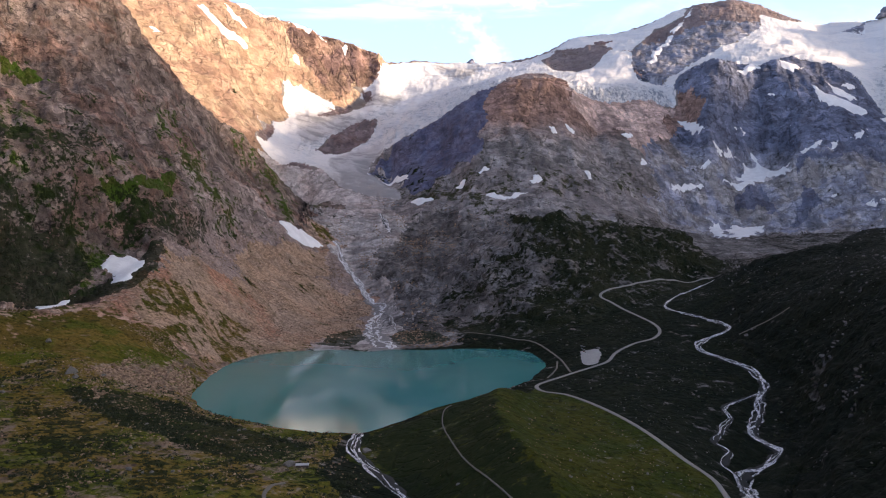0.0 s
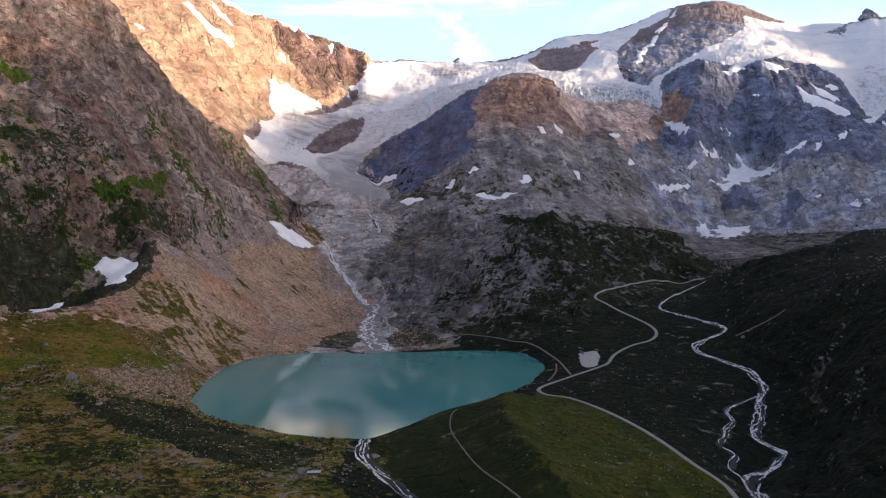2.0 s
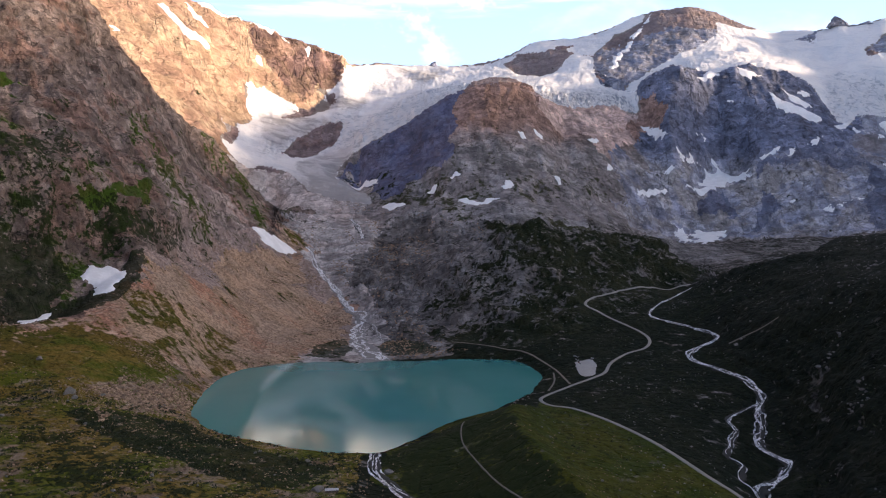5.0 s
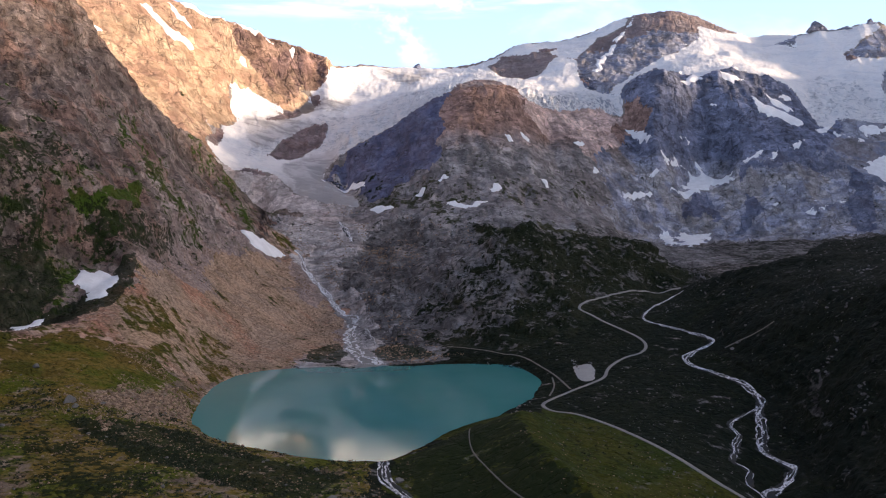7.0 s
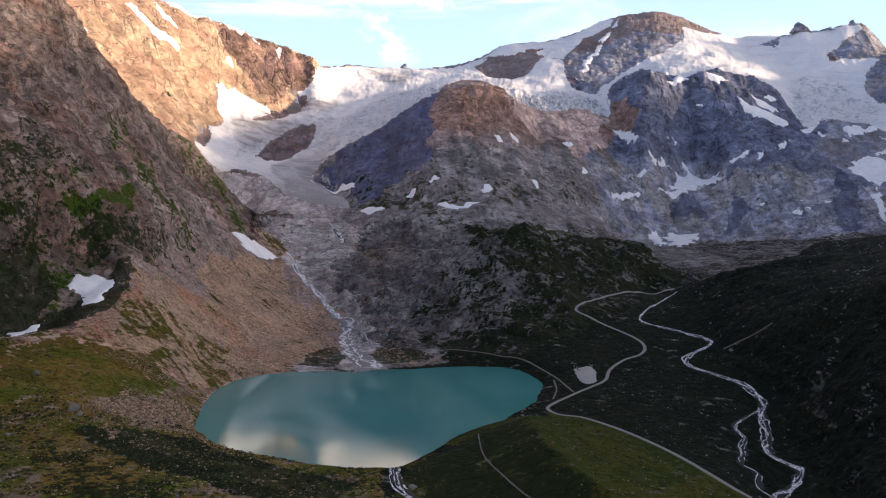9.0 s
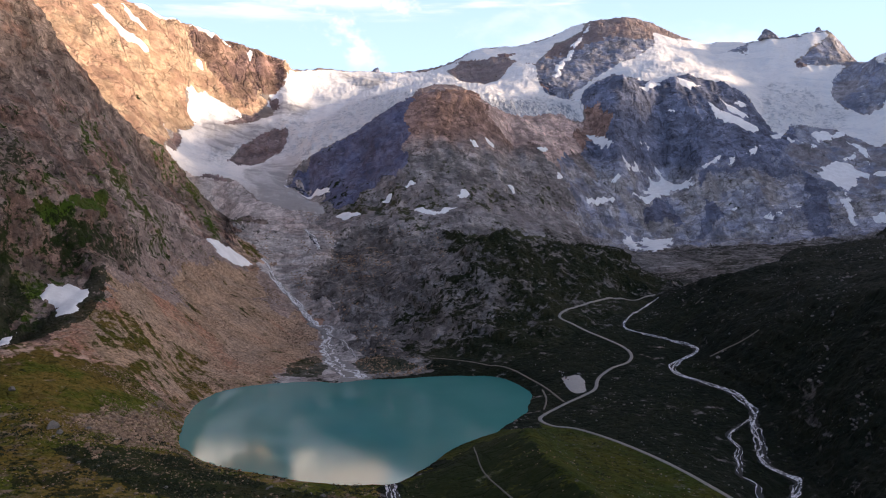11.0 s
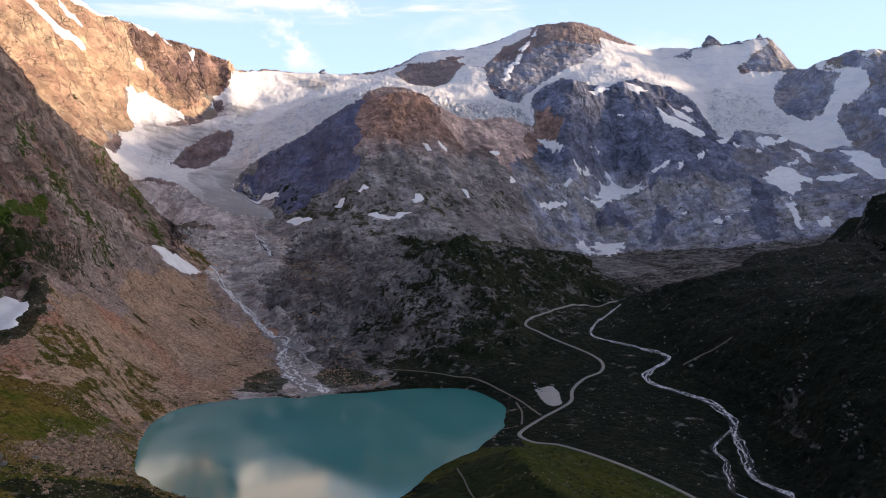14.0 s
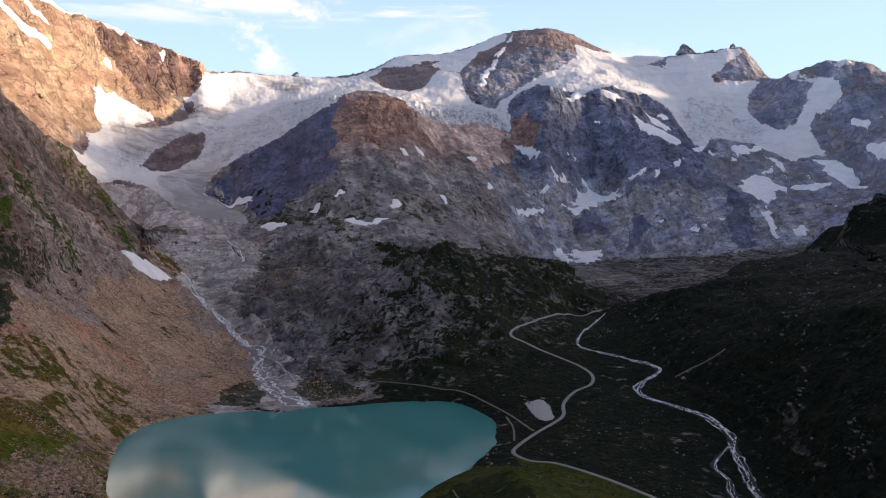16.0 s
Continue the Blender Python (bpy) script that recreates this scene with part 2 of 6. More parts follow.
def ice_paint(name, tint=(0.80, 0.795, 0.79), grey=(0.42, 0.415, 0.42)):
    """Snow over ice: smooth firn, grey dirty ice, and crevasse shade painted where the ice breaks."""
    p = Paint(name)
    wide, mid = p.noise(150, 5), p.noise(24, 6, 0.65, p.scaled((1.0, 0.45, 1.0), 0.5), 0.8)
    flow = p.noise(46, 6, 0.62, p.downhill(-28, 3.6, 1.0), 0.6)  # bands along the ice
    colour = p.mix(p.span(flow, 0.48, 0.62, 0, 0.5), tint, (0.62, 0.65, 0.69))
    colour = p.mix(p.span(wide, 0.56, 0.74, 0, 0.30), colour, (0.58, 0.57, 0.56))
    broken = p.math("ADD", p.attribute("serac"), p.math("MULTIPLY", p.math("SUBTRACT", wide, 0.5), 1.6))
    broken = p.span(broken, 0.10, 0.70, 0.22, 1.0)
    bow = p.noise(95, 4, 0.5, p.downhill(-20, 2.2, 1.0), 0.6)  # crevasse shade painted as lines side by side, bowed across the ice
    slot = p.span(p.math("SINE", p.math("ADD", p.math("MULTIPLY", bow, 64.0), p.math("MULTIPLY", mid, 9.0)), 0.0), 0.45, 0.98, 0.0, 0.6)
    slot = p.math("MULTIPLY", p.math("MULTIPLY", slot, p.span(p.noise(34, 4, 0.6), 0.38, 0.54)), broken)
    flutes = p.noise(9.0, 4, 0.6, p.scaled((1.0, 0.35, 0.16)), 0.4)  # upright blades of the ice cliff, with the shade between them painted
    slot = p.math("MAXIMUM", slot, p.math("MULTIPLY", p.span(flutes, 0.47, 0.58, 0.0, 0.95), p.span(p.attribute("flute"), 0.3, 0.7)))
    block = p.noise(15, 5, 0.7, p.downhill(-20, 1.8, 1.0), 0.8)
    colour = p.mix(p.math("MULTIPLY", p.span(block, 0.46, 0.60, 0.0, 0.7), broken), colour, (0.66, 0.68, 0.70))
    colour = p.mix(slot, colour, (0.30, 0.34, 0.39))
    soil = p.math("ADD", p.attribute("dirty"), p.math("MULTIPLY", p.math("SUBTRACT", mid, 0.5), 0.9))
    colour = p.mix(p.span(soil, 0.25, 0.80, 0.0, 0.85), colour, p.mix(p.span(flow, 0.40, 0.60), tuple(c * 1.3 for c in grey), tuple(c * 0.62 for c in grey)))
    high = p.add("ShaderNodeSeparateXYZ", Vector=p.place).outputs["Z"]
    colour = p.mix(p.math("MULTIPLY", p.span(high, 420, 300), p.span(mid, 0.3, 0.6, 0.35, 0.9)), colour, (0.33, 0.32, 0.315))
    bare = p.span(p.math("ADD", p.attribute("snow"), p.math("MULTIPLY", p.math("SUBTRACT", p.noise(30, 6), 0.5), 0.8)), 0.40, 0.52)
    colour = p.mix(bare, (0.20, 0.175, 0.155), colour)
    p.set("Base Color", colour)
    p.set("Roughness", 0.7)
    p.bump((flow, 5.0, 0.5), (p.math("MULTIPLY", slot, -1.0), 5.0, 0.7), (p.math("MULTIPLY", block, broken), 7.0, 0.7), (mid, 2.5, 0.5), (p.noise(5, 5, 0.7), 1.5, 0.5))
    return p.m


def plain_paint(name, a, b, metres=3.0, rough=0.85, metal=0.0, relief=0.1):
    p = Paint(name)
    n, m = p.noise(metres, 5), p.noise(metres * 6, 4)
    p.set("Base Color", p.mix(p.span(m, 0.4, 0.62, 0, 0.6), p.mix(p.span(n, 0.35, 0.65), a, b), tuple(c * 0.8 for c in a)))
    p.set("Roughness", rough), p.set("Metallic", metal)
    if relief:
        p.bump((n, relief, 0.5))
    return p.m


def lake_paint():
    p = Paint("glacial_water")
    wide = p.noise(240, 4, 0.5, p.scaled((1, 0.6, 1)))
    p.set("Base Color", p.mix(p.span(wide, 0.38, 0.64), (0.043, 0.225, 0.210), (0.070, 0.272, 0.255)))
    p.set("Roughness", p.span(p.noise(160, 4, 0.6, p.scaled((0.5, 1.4, 1))), 0.35, 0.65, 0.055, 0.095))
    p.set("IOR", 1.33)
    p.bump((p.noise(2.6, 4, 0.6), 0.04, 0.10))
    return p.m


def foam_paint(name, water, white=(0.88, 0.89, 0.92)):
    p = Paint(name)
    n, m = p.noise(3.4, 6, 0.7, warp=0.8), p.noise(14, 4)
    p.set("Base Color", p.mix(p.span(p.math("ADD", n, p.math("MULTIPLY", m, 0.4)), 0.64, 0.74), water, white))
    p.set("Roughness", 0.35)
    p.bump((n, 0.5, 0.6))
    return p.m


PAINT = {
    "stream_bed": land_paint("stream_rubble_rock", (0.34, 0.315, 0.305), (0.50, 0.475, 0.46), (0.36, 0.31, 0.285), crisp=0.75),
    # turf colours darkened for the shade that fills the valley
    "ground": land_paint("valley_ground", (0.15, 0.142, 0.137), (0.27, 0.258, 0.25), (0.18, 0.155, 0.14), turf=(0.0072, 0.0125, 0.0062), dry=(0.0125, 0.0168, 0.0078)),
    "valley_head": land_paint("gravel_meadow", (0.14, 0.132, 0.126), (0.23, 0.22, 0.215), (0.16, 0.14, 0.13), turf=(0.030, 0.033, 0.024), dry=(0.048, 0.046, 0.037)),
    "lake_bank": land_paint("bank_soil", (0.21, 0.158, 0.12), (0.32, 0.25, 0.19), (0.20, 0.135, 0.088), turf=(0.088, 0.102, 0.012), dry=(0.18, 0.125, 0.028), grit=(0.30, 0.215, 0.145), fall=62),
    "rock_wall": land_paint("wall_rock", (0.142, 0.110, 0.094), (0.240, 0.194, 0.170), (0.195, 0.124, 0.098), turf=(0.050, 0.085, 0.012), dry=(0.06, 0.072, 0.015), fall=62),
    "moraine": land_paint("moraine_rock", (0.33, 0.232, 0.175), (0.45, 0.335, 0.26), (0.36, 0.215, 0.155), turf=(0.080, 0.076, 0.012), dry=(0.14, 0.098, 0.022), grit=(0.42, 0.288, 0.195), streak=1.3, fall=40, red=(0.35, 0.165, 0.105)),
    "red_mountain": land_paint("red_rock", (0.355, 0.245, 0.168), (0.455, 0.34, 0.24), (0.325, 0.21, 0.155), fine=1.9, fall=48, crisp=0.5),
    # red rock darkened because the buttress gets less light
    "buttress": land_paint("buttress_shade_rock", (0.20, 0.130, 0.105), (0.29, 0.205, 0.16), (0.19, 0.125, 0.115), fine=1.8, fall=48, crisp=0.8),
    "snow_peak": land_paint("peak_rock", (0.225, 0.180, 0.182), (0.29, 0.243, 0.235), (0.25, 0.19, 0.18), fine=1.9, old_snow=0.35, crisp=0.38),
    "outcrop": land_paint("outcrop_rock", (0.18, 0.142, 0.145), (0.26, 0.212, 0.21), (0.21, 0.148, 0.14), fine=1.6, old_snow=0.2, crisp=0.6),
    "ice_valley": land_paint("cirque_rock", (0.42, 0.385, 0.37), (0.58, 0.54, 0.52), (0.44, 0.375, 0.35), fine=1.3, crisp=0.7),
    # cap: reddish top rock, its faint sunlight put into the colour
    "rock_dome": land_paint("dome_rock", (0.195, 0.184, 0.184), (0.32, 0.30, 0.292), (0.235, 0.21, 0.204), fine=1.3, crisp=0.85, turf=(0.045, 0.052, 0.026), dry=(0.065, 0.064, 0.035), cap=(420, 530, (0.285, 0.182, 0.148))),
    # pinkish scar rock, painted paler for the sun on it
    "ruddy": land_paint("sunlit_scar_rock", (0.53, 0.385, 0.335), (0.65, 0.505, 0.445), (0.45, 0.34, 0.31), fine=1.3, fall=20, crisp=0.8),
    # paint for blue shadow patches on the dark peak
    "shaded": land_paint("blue_shade_rock", (0.130, 0.148, 0.215), (0.20, 0.215, 0.275), (0.16, 0.165, 0.22), fine=1.5, crisp=0.7),
    "pinkish": land_paint("wall_end_rock", (0.225, 0.178, 0.160), (0.32, 0.268, 0.245), (0.26, 0.175, 0.145), turf=(0.05, 0.07, 0.015), dry=(0.07, 0.072, 0.02), fall=62),
    # left flank of the dome: its blue shade is put into the colour
    "slate": land_paint("dome_shade_rock", (0.100, 0.112, 0.185), (0.160, 0.170, 0.245), (0.13, 0.128, 0.185), fine=1.4, crisp=0.6),
    # blue haze is in these colours; cap darkens the upper cliffs as shade
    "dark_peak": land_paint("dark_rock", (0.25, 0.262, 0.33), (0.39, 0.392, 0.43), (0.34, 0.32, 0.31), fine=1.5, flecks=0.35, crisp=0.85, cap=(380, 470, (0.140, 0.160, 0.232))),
    # far rock tinted blue in place of haze
    "west_peak": land_paint("west_rock", (0.20, 0.222, 0.30), (0.33, 0.34, 0.39), (0.28, 0.26, 0.27), fine=1.7, flecks=0.8, fall=-15, crisp=0.6),
    "rocky_knoll": land_paint("knoll_rock", (0.12, 0.113, 0.11), (0.225, 0.213, 0.208), (0.165, 0.148, 0.138), turf=(0.016, 0.022, 0.011), dry=(0.027, 0.030, 0.015)),
    # turf darkened and blued: shade and haze are in the colour
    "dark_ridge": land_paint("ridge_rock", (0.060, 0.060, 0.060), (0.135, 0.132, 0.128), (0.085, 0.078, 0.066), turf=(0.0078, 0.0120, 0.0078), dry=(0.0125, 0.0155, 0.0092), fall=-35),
    # turf brightened for the evening light on the hill
    "grassy_hill": land_paint("hill_soil", (0.13, 0.125, 0.10), (0.24, 0.23, 0.20), (0.11, 0.095, 0.07), turf=(0.034, 0.050, 0.006), dry=(0.062, 0.064, 0.009)),
}
ICE = ice_paint("glacier_ice")
SNOW = plain_paint("old_snow", (0.93, 0.94, 0.95), (0.86, 0.87, 0.88), 4.0, 0.6, relief=0.4)
WATER = lake_paint()
FOAM = foam_paint("white_water", (0.07, 0.08, 0.09))
MELT = foam_paint("meltwater", (0.34, 0.34, 0.34), (0.85, 0.86, 0.88))
ROAD = plain_paint("road_gravel", (0.30, 0.29, 0.27), (0.24, 0.23, 0.21), 2.0)
TRACK = plain_paint("trodden_earth", (0.20, 0.18, 0.15), (0.14, 0.125, 0.10), 1.5)
GRAVEL = plain_paint("pale_gravel", (0.42, 0.41, 0.39), (0.35, 0.34, 0.32), 2.5)
RIVER_BED = plain_paint("wet_river_stones", (0.022, 0.023, 0.022), (0.012, 0.013, 0.012), 2.2, 0.85, relief=0.3)
SILT = plain_paint("grey_silt", (0.27, 0.26, 0.25), (0.20, 0.19, 0.18), 6.0)
def stones_paint(name, dark, light):
    """Loose stones, each with a tone of its own."""
    p = Paint(name)
    tone = p.tree.nodes.new("ShaderNodeNewGeometry").outputs["Random Per Island"]
    colour = p.mix(p.span(tone, 0.0, 1.0), dark, light)
    p.set("Base Color", p.mix(p.span(p.noise(0.8, 5), 0.42, 0.6, 0, 0.6), colour, dark))
    p.set("Roughness", 0.9)
    p.bump((p.noise(0.7, 4), 0.15, 0.5))
    return p.m


LOOSE = stones_paint("loose_stones", (0.17, 0.112, 0.072), (0.48, 0.335, 0.225))
GREY_STONES = stones_paint("grey_stones", (0.07, 0.068, 0.064), (0.24, 0.235, 0.225))
STONE = plain_paint("boulder_stone", (0.20, 0.185, 0.17), (0.12, 0.112, 0.10), 1.2, relief=0.15)
BARK = plain_paint("dark_shrub_leaves", (0.020, 0.032, 0.010), (0.034, 0.044, 0.014), 0.8, relief=0)
WHITE_PAINT = plain_paint("white_car_paint", (0.72, 0.73, 0.74), (0.68, 0.69, 0.70), 0.5, 0.25, relief=0)
DARK_PAINT = plain_paint("dark_car_paint", (0.03, 0.035, 0.045), (0.04, 0.045, 0.05), 0.5, 0.25, relief=0)
GREY_PAINT = plain_paint("silver_car_paint", (0.38, 0.39, 0.40), (0.34, 0.35, 0.36), 0.5, 0.3, 0.6, relief=0)
RED_PAINT = plain_paint("red_car_paint", (0.28, 0.03, 0.025), (0.24, 0.025, 0.02), 0.5, 0.25, relief=0)
GLASS = plain_paint("car_glass", (0.015, 0.018, 0.02), (0.02, 0.022, 0.025), 0.5, 0.06, relief=0)
RUBBER = plain_paint("tyre_rubber", (0.02, 0.02, 0.02), (0.03, 0.03, 0.03), 0.3, 0.8, relief=0)
TIMBER = plain_paint("weathered_timber", (0.10, 0.075, 0.05), (0.06, 0.045, 0.032), 0.6, relief=0.03)
TIN = plain_paint("pale_sheet_roof", (0.55, 0.56, 0.57), (0.46, 0.47, 0.48), 1.0, 0.45, 0.2, relief=0.02)


# ---- the land: its ridges, breaks and floors, and the sheet stretched between them ----
def lattice(ix, iy, seed):
    h = (ix.astype(np.int64) * 374761393 + iy.astype(np.int64) * 668265263 + seed * 144665) & 0xFFFFFFFF
    h = ((h ^ (h >> 13)) * 1274126177) & 0xFFFFFFFF
    return ((h ^ (h >> 16)) & 0xFFFF) / 65535.0


def value_noise(x, y, seed=0):
    """Smooth noise from 0 to 1 with a cell of 1."""
    ix, iy = np.floor(x), np.floor(y)
    fx, fy = x - ix, y - iy
    fx, fy = fx * fx * fx * (fx * (6 * fx - 15) + 10), fy * fy * fy * (fy * (6 * fy - 15) + 10)
    a, b = lattice(ix, iy, seed), lattice(ix + 1, iy, seed)
    c, d = lattice(ix, iy + 1, seed), lattice(ix + 1, iy + 1, seed)
    return (a * (1 - fx) + b * fx) * (1 - fy) + (c * (1 - fx) + d * fx) * fy


def fbm(x, y, cell, octaves=4, seed=0, gain=0.5):
    """Fractal noise from -1 to 1; cell: metres of its largest form."""
    total, amp, norm = 0.0, 1.0, 0.0
    for k in range(octaves):
        c, s = math.cos(0.6 * k), math.sin(0.6 * k)
        u, v = (x * c - y * s) / cell, (x * s + y * c) / cell
        total = total + amp * (2 * value_noise(u, v, seed + 17 * k) - 1)
        norm, amp, cell = norm + amp, amp * gain, cell * 0.47
    return total / norm


def ridged(x, y, cell, octaves=5, seed=0, gain=0.55):
    """Fractal noise with sharp crests, from -1 to 1."""
    total, amp, norm = 0.0, 1.0, 0.0
    for k in range(octaves):
        c, s = math.cos(0.9 * k), math.sin(0.9 * k)
        u, v = (x * c - y * s) / cell, (x * s + y * c) / cell
        total = total + amp * (1 - 2 * np.abs(2 * value_noise(u, v, seed + 31 * k) - 1))
        norm, amp, cell = norm + amp, amp * gain, cell * 0.45
    return total / norm - 0.3


def inside(px, py, poly):
    """Which points lie in a closed outline."""
    res = np.zeros(px.shape, bool)
    n = len(poly)
    for i in range(n):
        (x0, y0), (x1, y1) = poly[i], poly[(i + 1) % n]
        if y0 != y1:
            res ^= ((y0 > py) != (y1 > py)) & (px < (x1 - x0) * (py - y0) / (y1 - y0) + x0)
    return res


def along(points, step=6.0):
    """A smooth line through the points, sampled densely."""
    p = np.array(points, float)
    if len(p) < 3:
        q = p
    else:
        e = np.vstack([2 * p[0] - p[1], p, 2 * p[-1] - p[-2]])
        t = np.linspace(0, 1, 9)[:-1, None]
        q = [0.5 * (2 * b + (c - a) * t + (2 * a - 5 * b + 4 * c - d) * t * t + (3 * b - a - 3 * c + d) * t ** 3)
             for a, b, c, d in zip(e[:-3], e[1:-2], e[2:-1], e[3:])]
        q = np.vstack(q + [p[-1:]])
    s = np.concatenate([[0], np.cumsum(np.linalg.norm(np.diff(q[:, :2], axis=0), axis=1))])
    n = max(2, int(s[-1] / step) + 1)
    return np.stack([np.interp(np.linspace(0, s[-1], n), s, q[:, k]) for k in range(q.shape[1])], -1)


LINES = {}


def line(name, *points):
    LINES[name] = points


line("moraine_crest", (-469, 1385, 161), (-468, 1320, 129), (-475, 1250, 108), (-498, 1190, 93), (-522, 1120, 87), (-545, 1060, 90), (-583, 990, 96), (-650, 880, 117))
line("moraine_trough", (-493, 1390, 147), (-507, 1310, 121), (-542, 1235, 90), (-577, 1170, 84), (-627, 1090, 89), (-709, 960, 115))
line("wall_base", (-743, 1010, 182), (-689, 1150, 181), (-654, 1230, 182), (-608, 1310, 175), (-549, 1385, 159), (-484, 1430, 171), (-459, 1560, 161), (-432, 1800, 165), (-394, 2030, 196))
line("wall_mid", (-805, 1100, 284), (-709, 1260, 310), (-625, 1331, 321), (-567, 1440, 303), (-517, 1509, 273), (-487, 1700, 255), (-455, 1900, 234), (-403, 2100, 214))
line("wall_high", (-908, 1250, 461), (-789, 1500, 459), (-678, 1603, 467), (-628, 1720, 447), (-577, 1850, 402), (-527, 2040, 360), (-484, 2180, 310))
line("wall_crest", (-1190, 1600, 1212), (-906, 1750, 974), (-790, 1820, 819), (-725, 1880, 714), (-676, 1900, 638), (-635, 1960, 565), (-600, 2040, 511), (-549, 2130, 462), (-508, 2200, 418), (-472, 2270, 359), (-438, 2330, 301), (-397, 2360, 259))
line("scree_mid", (-425, 1340, 116), (-387, 1480, 93), (-352, 1700, 86), (-315, 1900, 97), (-301, 2090, 128))
line("scree_low", (-348, 1260, 24), (-322, 1330, 23), (-280, 1440, 17), (-239, 1560, 16), (-208, 1650, 10), (-187, 1780, 31))
line("stream_floor", (-117, 1314, 1), (-111, 1403, 4), (-127, 1654, 9), (-157, 1780, 36), (-197, 1900, 64), (-236, 2020, 96), (-265, 2125, 126))
line("stream_upper", (-265, 2125, 126), (-214, 2190, 153), (-155, 2245, 179), (-137, 2420, 237), (-174, 2738, 327))
line("red_crest", (-1758, 3000, 1384), (-1431, 3150, 1254), (-1215, 3300, 1192), (-857, 3360, 1096), (-758, 3420, 1065), (-612, 3500, 1031), (-433, 3560, 975), (-329, 3600, 946), (-275, 3614, 922), (-240, 3660, 873))
line("red_face", (-1017, 2800, 820), (-922, 2850, 764), (-774, 2906, 688), (-682, 3050, 648), (-597, 3260, 699), (-506, 3390, 740), (-380, 3490, 766), (-292, 3570, 814))
line("red_foot", (-775, 2600, 550), (-691, 2680, 518), (-637, 2760, 510), (-578, 3200, 593), (-411, 3350, 621), (-309, 3480, 687))
line("saddle", (-227, 3700, 890), (-108, 3900, 936), (24, 4000, 945), (187, 4050, 945), (358, 4130, 967), (503, 4180, 1016), (678, 4220, 1099), (881, 4240, 1130), (1054, 4250, 1178), (1193, 4240, 1243))
line("summit_crest", (1193, 4240, 1243), (1307, 4240, 1281), (1392, 4240, 1295), (1506, 4240, 1299), (1620, 4240, 1267), (1716, 4230, 1219), (1837, 4200, 1155), (1958, 4200, 1126))
line("ice_upper", (-196, 3560, 740), (-4, 3630, 773), (220, 3700, 819), (429, 3780, 864), (635, 3811, 850))
line("ice_lower", (-472, 3150, 565), (-379, 3188, 554), (-224, 3260, 597), (-50, 3400, 681))
line("ice_low", (-607, 2880, 488), (-491, 2880, 444), (-314, 2860, 422), (-207, 3000, 496))
line("ice_tongue", (-554, 2620, 383), (-455, 2660, 367), (-334, 2700, 351), (-174, 2738, 327))
line("ice_end", (-248, 2560, 274), (-139, 2470, 259))
line("knob_crest", (-236, 2730, 360), (-153, 2760, 460), (-4, 2760, 533), (127, 2765, 607), (210, 2770, 640), (279, 2790, 669), (359, 2830, 671), (449, 2920, 640), (553, 3060, 619), (682, 3180, 630), (794, 3215, 634), (881, 3240, 608), (935, 3200, 538))
line("knob_mid", (-168, 2680, 348), (-78, 2700, 394), (14, 2700, 439))
line("knob_rib", (187, 2768, 627), (153, 2640, 521), (115, 2520, 423), (90, 2420, 341), (82, 2340, 281))
line("knob_right", (263, 2640, 503), (397, 2700, 472), (504, 2790, 452), (622, 2900, 490), (747, 3010, 500), (818, 3010, 469))
line("knob_gully", (563, 3060, 598), (536, 2860, 467), (530, 2680, 352))
line("knob_foot", (-106, 2480, 262), (28, 2420, 284), (138, 2340, 265), (238, 2325, 272), (350, 2380, 281), (536, 2500, 266), (692, 2640, 241))
line("dark_crest", (894, 3290, 658), (960, 3290, 746), (1028, 3295, 801), (1096, 3300, 815), (1155, 3310, 781), (1248, 3350, 796), (1415, 3400, 829), (1554, 3429, 826), (1643, 3420, 785), (1699, 3370, 697), (1739, 3280, 584))
line("dark_rib", (1067, 3298, 810), (1003, 3180, 674), (956, 3060, 544), (959, 2960, 439))
line("dark_rib_b", (1414, 3398, 826), (1384, 3260, 683), (1368, 3120, 547), (1373, 2990, 438))
line("dark_gully", (1203, 3330, 780), (1219, 3270, 620), (1208, 3180, 481))
line("apron_crest", (1226, 2960, 351), (1302, 2930, 415), (1386, 2900, 431), (1474, 2860, 402))
line("dark_foot", (866, 3070, 474), (909, 3040, 430))
line("dark_hollow", (1050, 3000, 314), (1174, 3110, 376), (1265, 3080, 376))
line("dark_apron", (780, 2830, 310), (986, 2930, 312), (1224, 2930, 291), (1407, 2900, 298), (1565, 2830, 294))
line("dark_base", (681, 2600, 179), (892, 2760, 148), (1024, 2800, 150), (1200, 2780, 160), (1436, 2700, 178), (1832, 2550, 198), (1925, 2450, 208))
line("ice_west", (979, 3560, 790), (1312, 3760, 929), (1602, 3850, 980), (1837, 3800, 937), (1958, 3700, 892))
line("west_skyline", (1857, 4200, 1151), (2002, 4150, 1166), (2081, 4000, 1126), (2108, 3960, 1168), (2173, 3960, 1137), (2370, 3940, 1186), (2457, 3920, 1140), (2491, 3850, 1013), (2352, 3560, 949), (2358, 3440, 974), (2460, 3380, 1009), (2617, 3350, 1011), (2739, 3320, 960), (3035, 3200, 779))
line("ice_west_low", (1895, 3400, 706), (2046, 3330, 641), (2147, 3200, 570), (2307, 3120, 554))
line("west_apron", (1739, 3000, 423), (1903, 2980, 390), (2045, 2930, 400), (2237, 2850, 398))
line("knoll_crest", (-5, 1840, 86), (51, 1860, 114), (105, 1800, 155), (163, 1760, 186), (212, 1775, 209), (245, 1790, 222), (300, 1795, 202), (388, 1810, 192), (492, 1830, 182), (560, 1830, 144), (598, 1740, 97))
